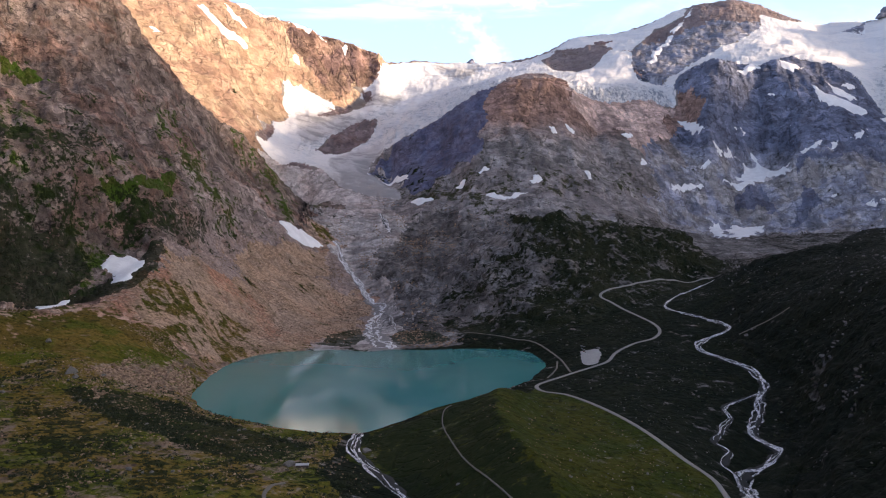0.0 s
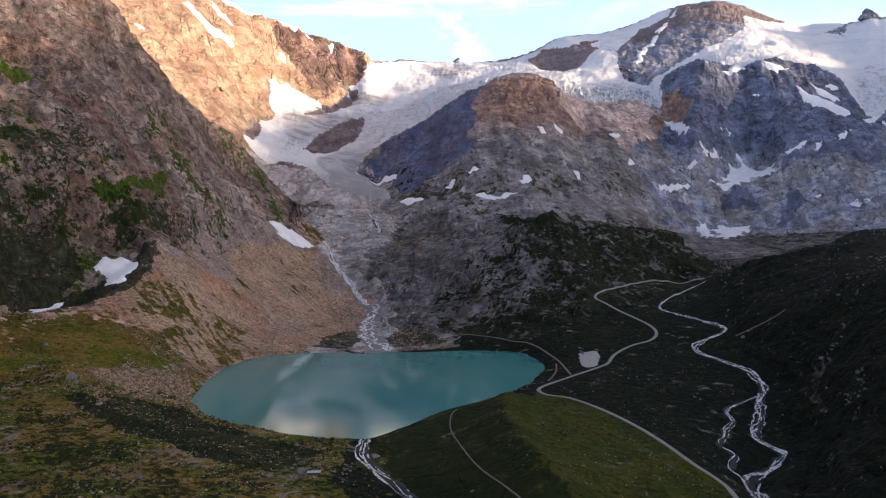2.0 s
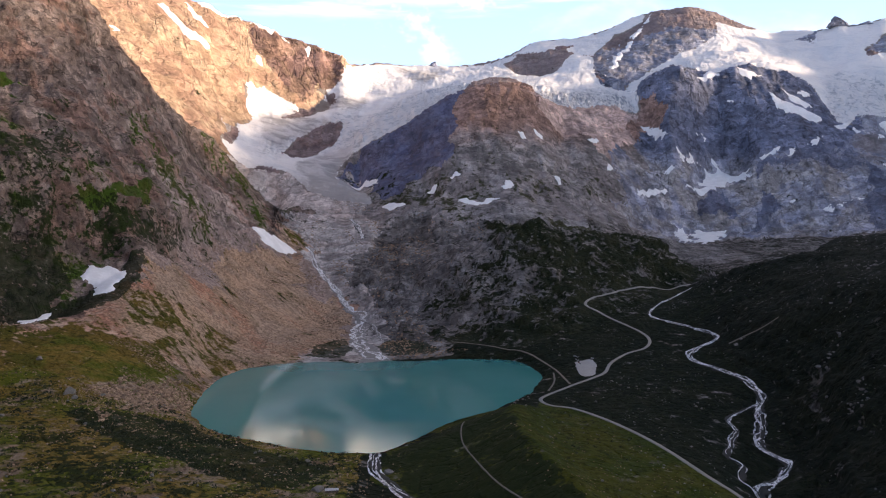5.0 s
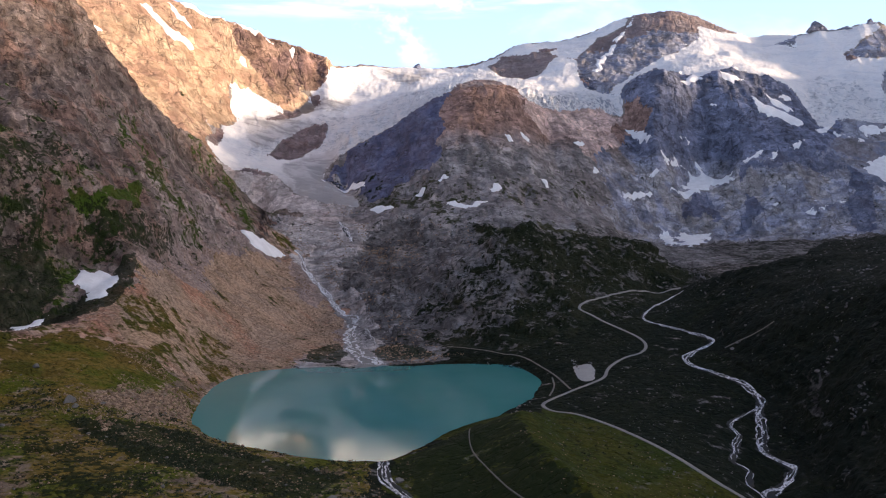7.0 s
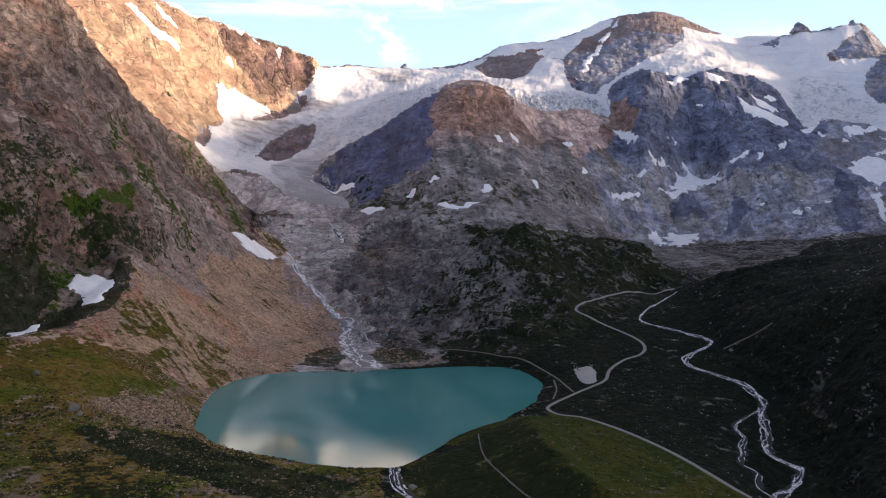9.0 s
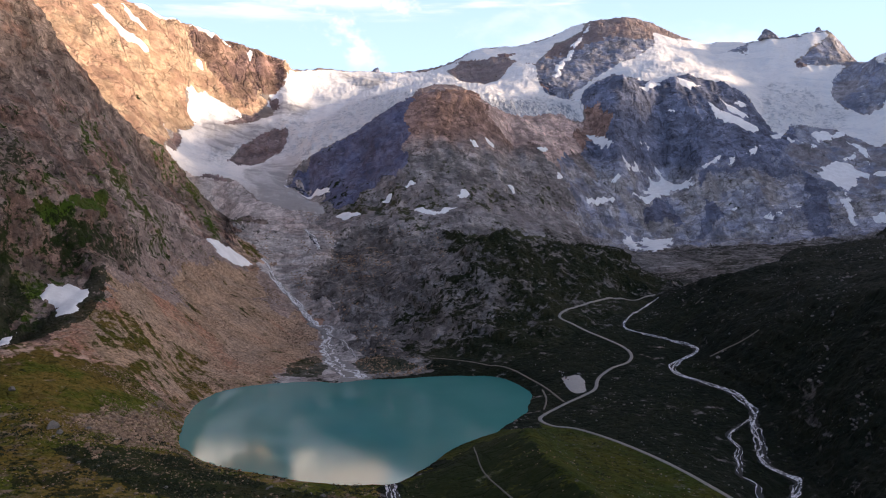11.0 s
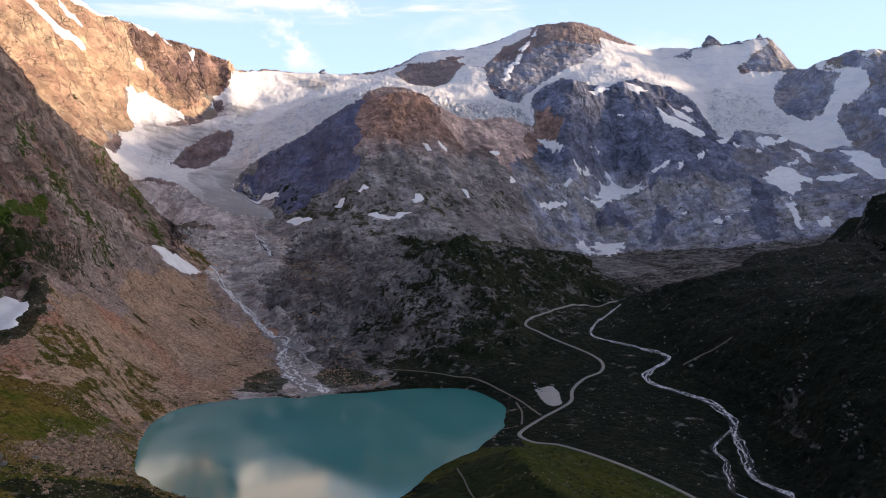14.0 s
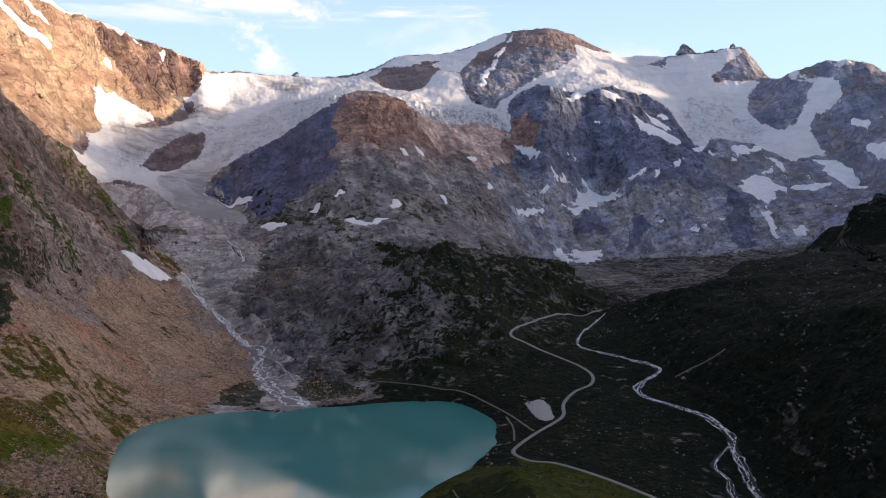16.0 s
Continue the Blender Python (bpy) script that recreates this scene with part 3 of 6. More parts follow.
line("plateau", (-97, 2176, 151), (-5, 2140, 146), (91, 2109, 151), (164, 2080, 160))
line("knoll_face", (-128, 1800, 53), (-80, 1860, 83), (-17, 1680, 51), (22, 1600, 49), (113, 1580, 81), (217, 1556, 95), (328, 1630, 108), (455, 1690, 110))
line("knoll_foot", (-87, 1500, 12), (-4, 1520, 22), (83, 1440, 22), (179, 1420, 35), (282, 1489, 65), (390, 1570, 71), (509, 1680, 70))
line("meadow", (-23, 1365, -1), (67, 1311, 8), (154, 1290, 16), (247, 1320, 29), (315, 1380, 44))
line("river_floor", (546, 1680, 73), (448, 1530, 61), (380, 1410, 46), (412, 1330, 39), (433, 1265, 35), (373, 1203, 17), (371, 1120, 9), (394, 1060, 1), (390, 1012, -7), (354, 925, -20), (332, 819, -28), (280, 751, -34), (264, 714, -38))
line("road_floor", (328, 1266, 29), (242, 1164, 14), (197, 1093, 9), (154, 1055, 4), (115, 998, 3), (138, 945, 4), (177, 852, 2), (195, 782, 0), (208, 718, -4), (216, 631, -9))
line("ridge_crest", (564, 1640, 95), (584, 1520, 129), (646, 1467, 148), (758, 1560, 164), (870, 1640, 180), (1095, 1593, 206), (1162, 1560, 218), (1257, 1450, 246))
line("ridge_face", (454, 1270, 51), (494, 1180, 78), (569, 1137, 129), (568, 1080, 129), (593, 1000, 157), (745, 950, 192))
line("ridge_foot", (438, 1180, 30), (425, 1030, 10), (391, 900, -14), (305, 669, -8), (298, 609, -2))
line("valley_head", (610, 1880, 86), (760, 1960, 95), (930, 2010, 104), (1080, 2060, 112))
line("valley_floor", (600, 2300, 140), (760, 2320, 118), (960, 2380, 124), (1180, 2350, 130), (1500, 2300, 140))
line("west_ridge", (1147, 1840, 187), (1156, 1767, 280), (1209, 1740, 317), (1264, 1720, 332), (1398, 1650, 384))
line("hill_crest", (-52, 780, 5), (-14, 800, 15), (25, 825, 26), (45, 840, 30), (56, 845, 35), (85, 880, 22))
line("hill_spine", (56, 845, 35), (51, 800, 36), (48, 764, 36), (50, 723, 36), (56, 680, 34), (66, 630, 29), (80, 570, 21))
line("hill_flank", (-2, 779, 15), (-6, 720, 8), (4, 660, 6), (20, 600, 4), (40, 540, 2))
line("hill_east", (103, 858, 10), (84, 760, 18), (78, 715, 20), (92, 680, 15), (96, 648, 12), (112, 590, 6))
line("outlet_floor", (-79, 790, -1), (-70, 743, -3), (-46, 690, -7), (-25, 645, -12), (-3, 582, -18))
line("bank_far", (-594, 800, 46), (-472, 880, 41), (-403, 892, 42), (-364, 960, 38))
line("bank_mid", (-455, 610, 32), (-356, 660, 28), (-297, 680, 26), (-240, 720, 20), (-191, 760, 10), (-142, 778, 0), (-97, 756, 3))
line("bank_near", (-396, 530, 20), (-303, 560, 20), (-234, 580, 15), (-157, 590, 13), (-127, 666, 9), (-82, 640, 5))
LAKE = [(-298, 965), (-307, 1045), (-309, 1130), (-303, 1195), (-286, 1245), (-262, 1272), (-226, 1286), (-176, 1296), (-141, 1291), (-116, 1276), (-80, 1292), (-21, 1290), (33, 1300), (78, 1303), (112, 1299), (133, 1256), (141, 1200), (143, 1148), (126, 1090), (100, 1032), (66, 987), (52, 961), (17, 928), (-15, 889), (-37, 850), (-55, 821), (-78, 797), (-98, 796), (-124, 803), (-156, 818), (-190, 840), (-220, 861), (-250, 886), (-275, 920)]


R0, R1 = 260.0, 6200.0
NA, NR = 1440, 320


def to_grid(x, y):
    return (np.degrees(np.arctan2(x, y)) + 180) / 360 * NA, np.log(np.maximum(np.hypot(x, y), 1) / R0) / math.log(R1 / R0) * (NR - 1)


def shifted(points, dy, dz):
    return [(x + x / max(y, 1) * dy, y + dy, z + dz) for x, y, z in points]


def ring(r, a0, a1, z, n=24):
    return [(r * math.sin(radians(a)), r * math.cos(radians(a)), z) for a in np.linspace(a0, a1, n)]


BACK = {  # slopes out of sight, behind the crests and behind the start of the flight
    "wall_back": shifted(LINES["wall_crest"], 230, -150),
    "red_back": shifted(LINES["red_crest"], 350, -250),
    "summit_back": shifted(LINES["summit_crest"], 450, -300),
    "saddle_back": shifted(LINES["saddle"], 500, -220),
    "west_back": shifted(LINES["west_skyline"], 450, -280),
    "ridge_back": shifted(LINES["ridge_crest"][1:], 170, -75),
    "knoll_back": shifted(LINES["knoll_crest"][3:], 200, -85),
    "west_ridge_back": shifted(LINES["west_ridge"], 250, -60),
    "near": ring(262, -180, 180, -25, 60), "behind": ring(900, 110, 250, -60), "behind_far": ring(6100, 60, 300, 500, 60),
    "wall_left": [(-700, 200, 120), (-900, -600, 120)], "wall_left_high": [(-1500, 1200, 900), (-1700, 0, 800), (-1800, -1500, 700)],
    # unseen ridge added to block the sun; its profile follows what needs shade
    "evening_ridge": [(4300, -3000, 1300), (4700, -600, 1000), (4700, 300, 970), (4700, 600, 1050), (4700, 950, 1400), (4700, 1200, 1600), (4700, 1480, 1740), (4700, 1780, 1480), (4700, 2000, 1170), (4700, 2170, 1300), (4700, 2500, 1520), (4700, 2640, 1560), (4700, 2850, 1570), (4700, 3060, 1450), (4700, 3200, 1100), (4600, 3500, 820)],
    "rim": ring(6150, -45, 60, 300),
    "right_low": [(520, 500, 40), (600, 0, 20), (700, -800, 0)],
}


def spread():
    """Heights over the whole polar sheet: the lines hold, the land between them stretches like a skin."""
    acc, cnt = np.zeros((NA, NR)), np.zeros((NA, NR))

    def put(p):
        a, r = to_grid(p[:, 0], p[:, 1])
        i, j = np.round(a).astype(int) % NA, np.clip(np.round(r).astype(int), 0, NR - 1)
        np.add.at(acc, (i, j), p[:, 2]), np.add.at(cnt, (i, j), 1)

    for name, pts in list(LINES.items()) + list(BACK.items()):
        put(along(pts))
    shore = along([(x, y, 0.0) for x, y in LAKE + LAKE[:1]])
    put(shore)
    c = shore.mean(0)
    for k, z in ((0.93, -5.0), (0.7, -12.0), (0.3, -16.0)):
        put(c + (shore - c) * (k, k, 0) + (0, 0, z))
    levels = [(acc, cnt)]
    while levels[-1][0].shape[1] > 12:
        a, n = levels[-1]
        if a.shape[1] % 2:
            a, n = np.pad(a, ((0, 0), (0, 1))), np.pad(n, ((0, 0), (0, 1)))
        levels.append((a.reshape(a.shape[0] // 2, 2, -1, 2).sum((1, 3)), n.reshape(n.shape[0] // 2, 2, -1, 2).sum((1, 3))))
        if levels[-1][0].shape[0] % 2:
            break
    h = None
    for a, n in reversed(levels):
        held, val = n > 0, a / np.maximum(n, 1)
        if h is None:
            h = np.where(held, val, val[held].mean())
            rounds = 600
        else:
            h = np.repeat(np.repeat(h, 2, 0), 2, 1)[:a.shape[0], :a.shape[1]]
            rounds = 90
        for _ in range(rounds):
            up = np.roll(h, 1, 0) + np.roll(h, -1, 0)
            side = np.concatenate([h[:, :1], h[:, :-1]], 1) + np.concatenate([h[:, 1:], h[:, -1:]], 1)
            h = np.where(held, val, 0.25 * (up + side))
    for _ in range(2):  # round the creases a little
        up = np.roll(h, 1, 0) + np.roll(h, -1, 0)
        side = np.concatenate([h[:, :1], h[:, :-1]], 1) + np.concatenate([h[:, 1:], h[:, -1:]], 1)
        h = 0.5 * h + 0.125 * (up + side)
    return h


SHEET = spread()


def base_height(x, y):
    a, r = to_grid(x, y)
    a, r = np.mod(a, NA), np.clip(r, 0, NR - 1.001)
    i, j = np.floor(a).astype(int), np.floor(r).astype(int)
    u, v = a - i, r - j
    i0, i1 = i % NA, (i + 1) % NA
    return (SHEET[i0, j] * (1 - u) + SHEET[i1, j] * u) * (1 - v) + (SHEET[i0, j + 1] * (1 - u) + SHEET[i1, j + 1] * u) * v


PLANS = {}


def plan(kind, name, *points):
    PLANS.setdefault(kind, []).append((name, points))


plan("ice", "main_glacier", (-239, 3654), (-107, 3860), (50, 4001), (213, 4031), (378, 4050), (501, 4120), (559, 4077), (476, 3961), (514, 3753), (601, 3666), (700, 3786), (804, 3936), (872, 3827), (818, 3610), (808, 3465), (893, 3415), (925, 3347), (914, 3241), (802, 3231), (683, 3186), (560, 3098), (487, 3141), (496, 3370), (451, 3557), (362, 3616), (258, 3380), (134, 2917), (-4, 2788), (-88, 2770), (-174, 2782), (-240, 2775), (-245, 2724), (-136, 2567), (-119, 2459), (-209, 2508), (-301, 2573), (-388, 2699), (-507, 2652), (-562, 2679), (-612, 2728), (-609, 2988), (-572, 3173), (-606, 3189), (-617, 3255), (-565, 3336), (-490, 3358), (-402, 3370), (-332, 3477), (-367, 3477), (-265, 3537))
plan("ice", "upper_snowfield", (501, 4120), (674, 4194), (873, 4203), (1043, 4207), (1211, 4250), (1271, 4232), (1153, 4097), (1040, 4085), (871, 3847), (804, 3936), (755, 4025), (600, 4075))
plan("ice", "west_glacier", (1552, 4097), (1660, 4091), (1760, 4125), (1835, 4225), (1850, 4330), (2060, 4330), (2070, 4070), (1990, 4000), (1868, 4005), (2025, 3828), (2018, 3577), (1743, 3197), (1714, 3232), (1714, 3377), (1676, 3466), (1556, 3433), (1435, 3447), (1274, 3388), (1207, 3457), (1194, 3692), (1078, 3612), (934, 3355), (899, 3421), (1064, 3646), (1214, 3769), (1344, 3852), (1505, 3972))
plan("ice", "far_west_glacier", (2030, 4024), (2154, 3930), (2368, 3936), (2443, 3900), (2293, 3824), (2100, 3712), (2162, 3676), (2346, 3628), (2192, 3562), (2116, 3465), (2151, 3318), (2210, 3264), (2310, 3302), (2336, 3261), (2249, 3223), (2285, 3093), (2195, 3119), (2085, 3117), (1998, 3262), (1847, 3281), (1781, 3374), (1829, 3621), (1938, 3863))
plan("ice", "west_peak_snow", (2354, 3535), (2355, 3437), (2413, 3377), (2381, 3356), (2445, 3288), (2451, 3226), (2374, 3220), (2300, 3251), (2314, 3314), (2364, 3334), (2310, 3416))
plan("ice", "west_summit_snow", (2443, 3378), (2616, 3348), (2714, 3321), (2586, 3315), (2500, 3319))
plan("hole", "bluff", (-439, 2881), (-409, 2954), (-382, 3092), (-349, 3188), (-299, 3238), (-245, 3212), (-249, 3063), (-264, 2965), (-309, 2905), (-344, 2858), (-397, 2830))
plan("hole", "old_moraine", (-497, 2658), (-454, 2705), (-410, 2696), (-362, 2652), (-312, 2555), (-335, 2534), (-430, 2638), (-480, 2636))
plan("hole", "ice_island", (-409, 3417), (-383, 3418), (-366, 3366), (-390, 3338), (-410, 3373))
plan("hole", "ice_knob", (-335, 3489), (-295, 3497), (-284, 3420), (-302, 3412), (-328, 3474))
plan("hole", "cirque_ledge", (-652, 2889), (-616, 2970), (-588, 2943), (-581, 2746), (-617, 2766))
plan("hole", "high_ledge", (735, 4067), (777, 4066), (831, 4056), (795, 4020), (748, 3995))
plan("hole", "far_knob", (2113, 3737), (2154, 3735), (2133, 3674), (2092, 3652), (2082, 3684))
plan("dirty", "left_icefall", (-558, 3208), (-466, 3323), (-355, 3278), (-256, 3231), (-382, 3092), (-446, 2940), (-457, 2871), (-508, 2979))
plan("dirty", "tongue", (-394, 2805), (-252, 2904), (-172, 2753), (-135, 2631), (-84, 2495), (-102, 2382), (-229, 2410), (-287, 2569), (-347, 2684))
plan("dirty", "upper_band", (-52, 3879), (64, 3908), (225, 3951), (101, 3654), (31, 3725), (-41, 3804))
plan("dirty", "side_band", (-311, 3457), (-140, 3463), (-184, 3340), (-315, 3335))
plan("hole", "cirque_rock", (-498, 3253), (-405, 3301), (-299, 3367), (-330, 3447), (-413, 3372))
plan("hole", "nunatak", (464, 3971), (555, 4049), (719, 3980), (707, 3796), (582, 3626), (502, 3855))
plan("hole", "summit_wedge", (863, 3833), (1040, 4085), (1182, 4119), (1037, 3917), (887, 3675), (851, 3668))
plan("hole", "far_rock", (2156, 3722), (2199, 3765), (2369, 3851), (2426, 3829), (2368, 3693), (2318, 3720), (2263, 3709), (2190, 3671))
plan("snow", "snow_patch", (1263, 4226), (1227, 4140), (1076, 3915), (910, 3650), (892, 3674), (1035, 3909), (1176, 4099))
plan("snow", "snow_patch", (-395, 2032), (-369, 2067), (-339, 2093), (-302, 2101), (-316, 2033), (-350, 1996), (-377, 1997))
plan("snow", "snow_patch", (-546, 1332), (-537, 1355), (-522, 1374), (-486, 1365), (-477, 1335), (-483, 1305), (-492, 1270), (-512, 1267), (-512, 1301))
plan("snow", "snow_patch", (-572, 1159), (-562, 1197), (-546, 1231), (-537, 1186), (-542, 1121))
plan("snow", "snow_patch", (111, 2346), (146, 2342), (184, 2323), (243, 2333), (229, 2301), (174, 2297), (128, 2318))
plan("snow", "snow_patch", (247, 2374), (264, 2403), (277, 2418), (290, 2397), (259, 2361))
plan("snow", "snow_patch", (340, 2682), (361, 2705), (378, 2679), (358, 2656))
plan("snow", "snow_patch", (402, 2737), (427, 2752), (462, 2771), (433, 2719), (407, 2720))
plan("snow", "snow_patch", (936, 2887), (1002, 2930), (1075, 3004), (1040, 3003), (1124, 3093), (1170, 3133), (1194, 3114), (1254, 3015), (1226, 2986), (1162, 3018), (1116, 2950), (1025, 2928))
plan("snow", "snow_patch", (767, 2820), (798, 2826), (904, 2891), (905, 2875), (810, 2817), (755, 2774))
plan("snow", "snow_patch", (889, 2781), (921, 2792), (941, 2785), (835, 2495), (876, 2698))
plan("snow", "snow_patch", (939, 2762), (986, 2815), (1073, 2804), (956, 2556), (862, 2459))
plan("snow", "snow_patch", (973, 2997), (1051, 3065), (1127, 3115), (1026, 3021), (980, 2988))
plan("snow", "snow_patch", (892, 3204), (928, 3177), (957, 3037), (941, 3045), (907, 3140))
plan("snow", "snow_patch", (1447, 3288), (1490, 3261), (1568, 3239), (1631, 3224), (1597, 3187), (1527, 3198), (1450, 3219))
plan("snow", "snow_patch", (1515, 3307), (1594, 3293), (1647, 3275), (1571, 3246), (1531, 3276))
plan("snow", "snow_patch", (1285, 3029), (1325, 3019), (1384, 3042), (1357, 3008), (1289, 2993))
plan("snow", "snow_patch", (1357, 2973), (1398, 3010), (1437, 3042), (1441, 3029), (1386, 2974))
plan("snow", "snow_patch", (1471, 3036), (1529, 3078), (1583, 3102), (1529, 3048))
plan("snow", "snow_patch", (1173, 3330), (1261, 3416), (1276, 3365), (1230, 3331))
plan("snow", "snow_patch", (1342, 3400), (1409, 3384), (1459, 3374), (1412, 3337), (1351, 3354))
plan("snow", "snow_patch", (-101, 2441), (-54, 2424), (-10, 2394), (-37, 2378), (-70, 2381))
plan("snow", "snow_patch", (431, 2530), (447, 2552), (452, 2513), (437, 2494))
plan("snow", "snow_patch", (-204, 2664), (-140, 2653), (-83, 2577), (-137, 2605), (-184, 2648))
plan("snow", "snow_patch", (-947, 3242), (-918, 3254), (-855, 3220), (-790, 3214), (-733, 3227), (-740, 3190), (-799, 3163), (-866, 3181))
plan("snow", "snow_patch", (-890, 3340), (-850, 3330), (-790, 3310), (-748, 3297), (-768, 3279), (-829, 3291))
plan("snow", "snow_patch", (-734, 3323), (-704, 3330), (-672, 3330), (-692, 3312))
plan("snow", "snow_patch", (-422, 3550), (-391, 3567), (-371, 3604), (-407, 3534))
plan("snow", "snow_patch", (-829, 3383), (-717, 3443), (-612, 3501), (-433, 3562), (-330, 3612), (-342, 3611), (-432, 3555), (-610, 3481), (-713, 3420), (-792, 3368))
plan("snow", "snow_patch", (-1024, 2907), (-1003, 2936), (-970, 2944), (-993, 2905))
plan("snow", "snow_patch", (1099, 3145), (1135, 3174), (1154, 3178), (1118, 3149))
plan("snow", "snow_patch", (1259, 3287), (1287, 3291), (1303, 3277), (1275, 3270))
plan("snow", "snow_patch", (1565, 3318), (1621, 3351), (1667, 3352), (1615, 3314))
plan("snow", "snow_patch", (-606, 3386), (-584, 3417), (-562, 3390), (-575, 3371))
plan("snow", "snow_patch", (-622, 3260), (-599, 3301), (-577, 3298), (-597, 3265))
plan("snow", "snow_patch", (893, 2940), (929, 2954), (952, 2950), (920, 2938))
plan("snow", "snow_patch", (102, 2427), (124, 2440), (140, 2432), (110, 2419))
plan("snow", "snow_patch", (36, 2419), (53, 2433), (70, 2418), (57, 2410))
plan("snow", "snow_patch", (653, 2797), (684, 2830), (692, 2816), (661, 2781))
plan("snow", "snow_patch", (1409, 2784), (1449, 2791), (1490, 2797), (1481, 2778), (1437, 2773))
plan("snow", "snow_patch", (1318, 2842), (1338, 2836), (1339, 2822), (1318, 2825))
plan("snow", "snow_patch", (620, 2891), (659, 2926), (668, 2912), (628, 2872))
plan("snow", "snow_patch", (1726, 2969), (1844, 3042), (1994, 3123), (2019, 3109), (1919, 3056), (1969, 2993), (1794, 2849), (1769, 2899))
plan("snow", "snow_patch", (1780, 2859), (1745, 2778), (1669, 2621), (1662, 2645), (1716, 2784))
plan("snow", "snow_patch", (2188, 3110), (2235, 3067), (2238, 2942), (2176, 2759), (2137, 2825), (2140, 2951))
plan("snow", "snow_patch", (2388, 3163), (2423, 3061), (2391, 3035), (2379, 3120))
plan("snow", "snow_patch", (2334, 2991), (2369, 2916), (2318, 2797), (2304, 2926))
plan("snow", "snow_patch", (1752, 2680), (1795, 2682), (1814, 2650), (1774, 2620), (1737, 2645))
plan("snow", "snow_patch", (1439, 2785), (1519, 2803), (1598, 2832), (1578, 2808), (1451, 2774))
plan("snow", "snow_patch", (1972, 2969), (2073, 2965), (2139, 2919), (2106, 2910), (1992, 2928))
plan("way", "road", (547, 1686), (452, 1638), (344, 1552), (282, 1487), (294, 1440), (320, 1361), (333, 1309), (330, 1265), (310, 1228), (275, 1205), (242, 1164), (221, 1116), (196, 1088), (163, 1061), (127, 1022), (111, 993), (115, 954), (138, 942), (162, 897), (181, 841), (195, 783), (208, 716), (220, 675), (216, 626))
plan("way", "hill_path", (8, 868), (3, 835), (-2, 780), (4, 730), (17, 664), (33, 617), (48, 573))
plan("way", "shore_path", (34, 1398), (76, 1358), (108, 1328), (144, 1279), (158, 1219), (164, 1155), (164, 1071))
plan("way", "ridge_track", (429, 1204), (450, 1200), (468, 1183), (489, 1172))
plan("way", "meadow_track", (-128, 581), (-131, 599), (-129, 615), (-121, 624))
plan("way", "road_spur", (158, 1153), (149, 1101), (130, 1044))
plan("river", "river", (537, 1653), (469, 1564), (414, 1494), (381, 1423), (413, 1348), (433, 1257), (386, 1224), (365, 1187), (382, 1121), (400, 1067), (394, 1016), (375, 983), (354, 931), (321, 862), (327, 839), (331, 816), (297, 774), (271, 745), (232, 623))
plan("river", "river_arm", (380, 997), (341, 961), (314, 928), (310, 895), (283, 846), (263, 808), (273, 793), (253, 748), (261, 734), (244, 665))
plan("river", "glacier_stream", (-282, 2143), (-264, 2116), (-244, 2029), (-208, 1924), (-177, 1832), (-154, 1747), (-131, 1707), (-131, 1566), (-127, 1434), (-104, 1347), (-84, 1297))
plan("river", "stream_arm", (-181, 1846), (-160, 1770), (-135, 1702), (-104, 1608), (-84, 1454))
plan("river", "waterfall", (-178, 2355), (-157, 2280), (-137, 2197))
plan("river", "outlet_stream", (-82, 813), (-83, 754), (-74, 719), (-56, 686), (-40, 656), (-26, 632))
plan("plot", "car_park", (195, 1191), (224, 1187), (209, 1115), (193, 1101), (187, 1126))
plan("plot", "delta", (-146, 1473), (-122, 1529), (-90, 1393), (-63, 1304), (-84, 1290), (-126, 1273), (-120, 1357))
# where the hill catches light; its turf is painted brighter here
plan("turf", "lit_hill", (56, 850), (85, 885), (111, 993), (115, 954), (138, 942), (162, 897), (181, 841), (195, 783), (208, 716), (220, 675), (216, 626), (256, 506), (100, 500), (76, 590), (62, 650), (53, 700), (50, 764))
plan("turf", "wall_turf", (-583, 1396), (-540, 1456), (-517, 1646), (-502, 1534), (-538, 1438), (-569, 1407))
plan("turf", "wall_turf_high", (-800, 1523), (-765, 1555), (-704, 1562), (-747, 1538), (-794, 1511))
plan("turf", "moraine_turf", (-573, 997), (-523, 1059), (-495, 1127), (-464, 1198), (-391, 1149), (-336, 1093), (-371, 979), (-456, 921), (-510, 884))
plan("shrub", "wall_shrub", (-693, 1184), (-630, 1285), (-591, 1332), (-546, 1299), (-555, 1228), (-587, 1159), (-635, 1080))
plan("shrub", "delta_west", (-203, 1333), (-191, 1427), (-151, 1490), (-129, 1388), (-150, 1318))
plan("shrub", "delta_east", (-92, 1411), (-57, 1476), (-7, 1413), (11, 1359), (-53, 1332), (-80, 1323))
plan("shrub", "bank_shrub", (-386, 835), (-344, 858), (-274, 878), (-181, 785), (-116, 744), (-143, 680), (-218, 696), (-309, 756))
# dark band painted for the shade behind the moraine crest
plan("shrub", "shade_hollow", (-478, 1427), (-497, 1392), (-500, 1316), (-541, 1253), (-580, 1177), (-599, 1135), (-549, 1113), (-508, 1177), (-468, 1242), (-458, 1315), (-464, 1390))
plan("scree", "scree", (-468, 1380), (-468, 1264), (-398, 1181), (-338, 1125), (-296, 1256), (-202, 1313), (-140, 1414), (-158, 1728), (-260, 2082), (-313, 2058), (-387, 2015), (-427, 1832), (-456, 1588))
plan("scree", "moraine_bare", (-467, 1115), (-464, 1371), (-413, 1338), (-322, 1293), (-327, 1127))
plan("rubble", "bank_rubble", (-396, 912), (-374, 1004), (-335, 1076), (-300, 1007), (-296, 892), (-338, 891), (-345, 818))
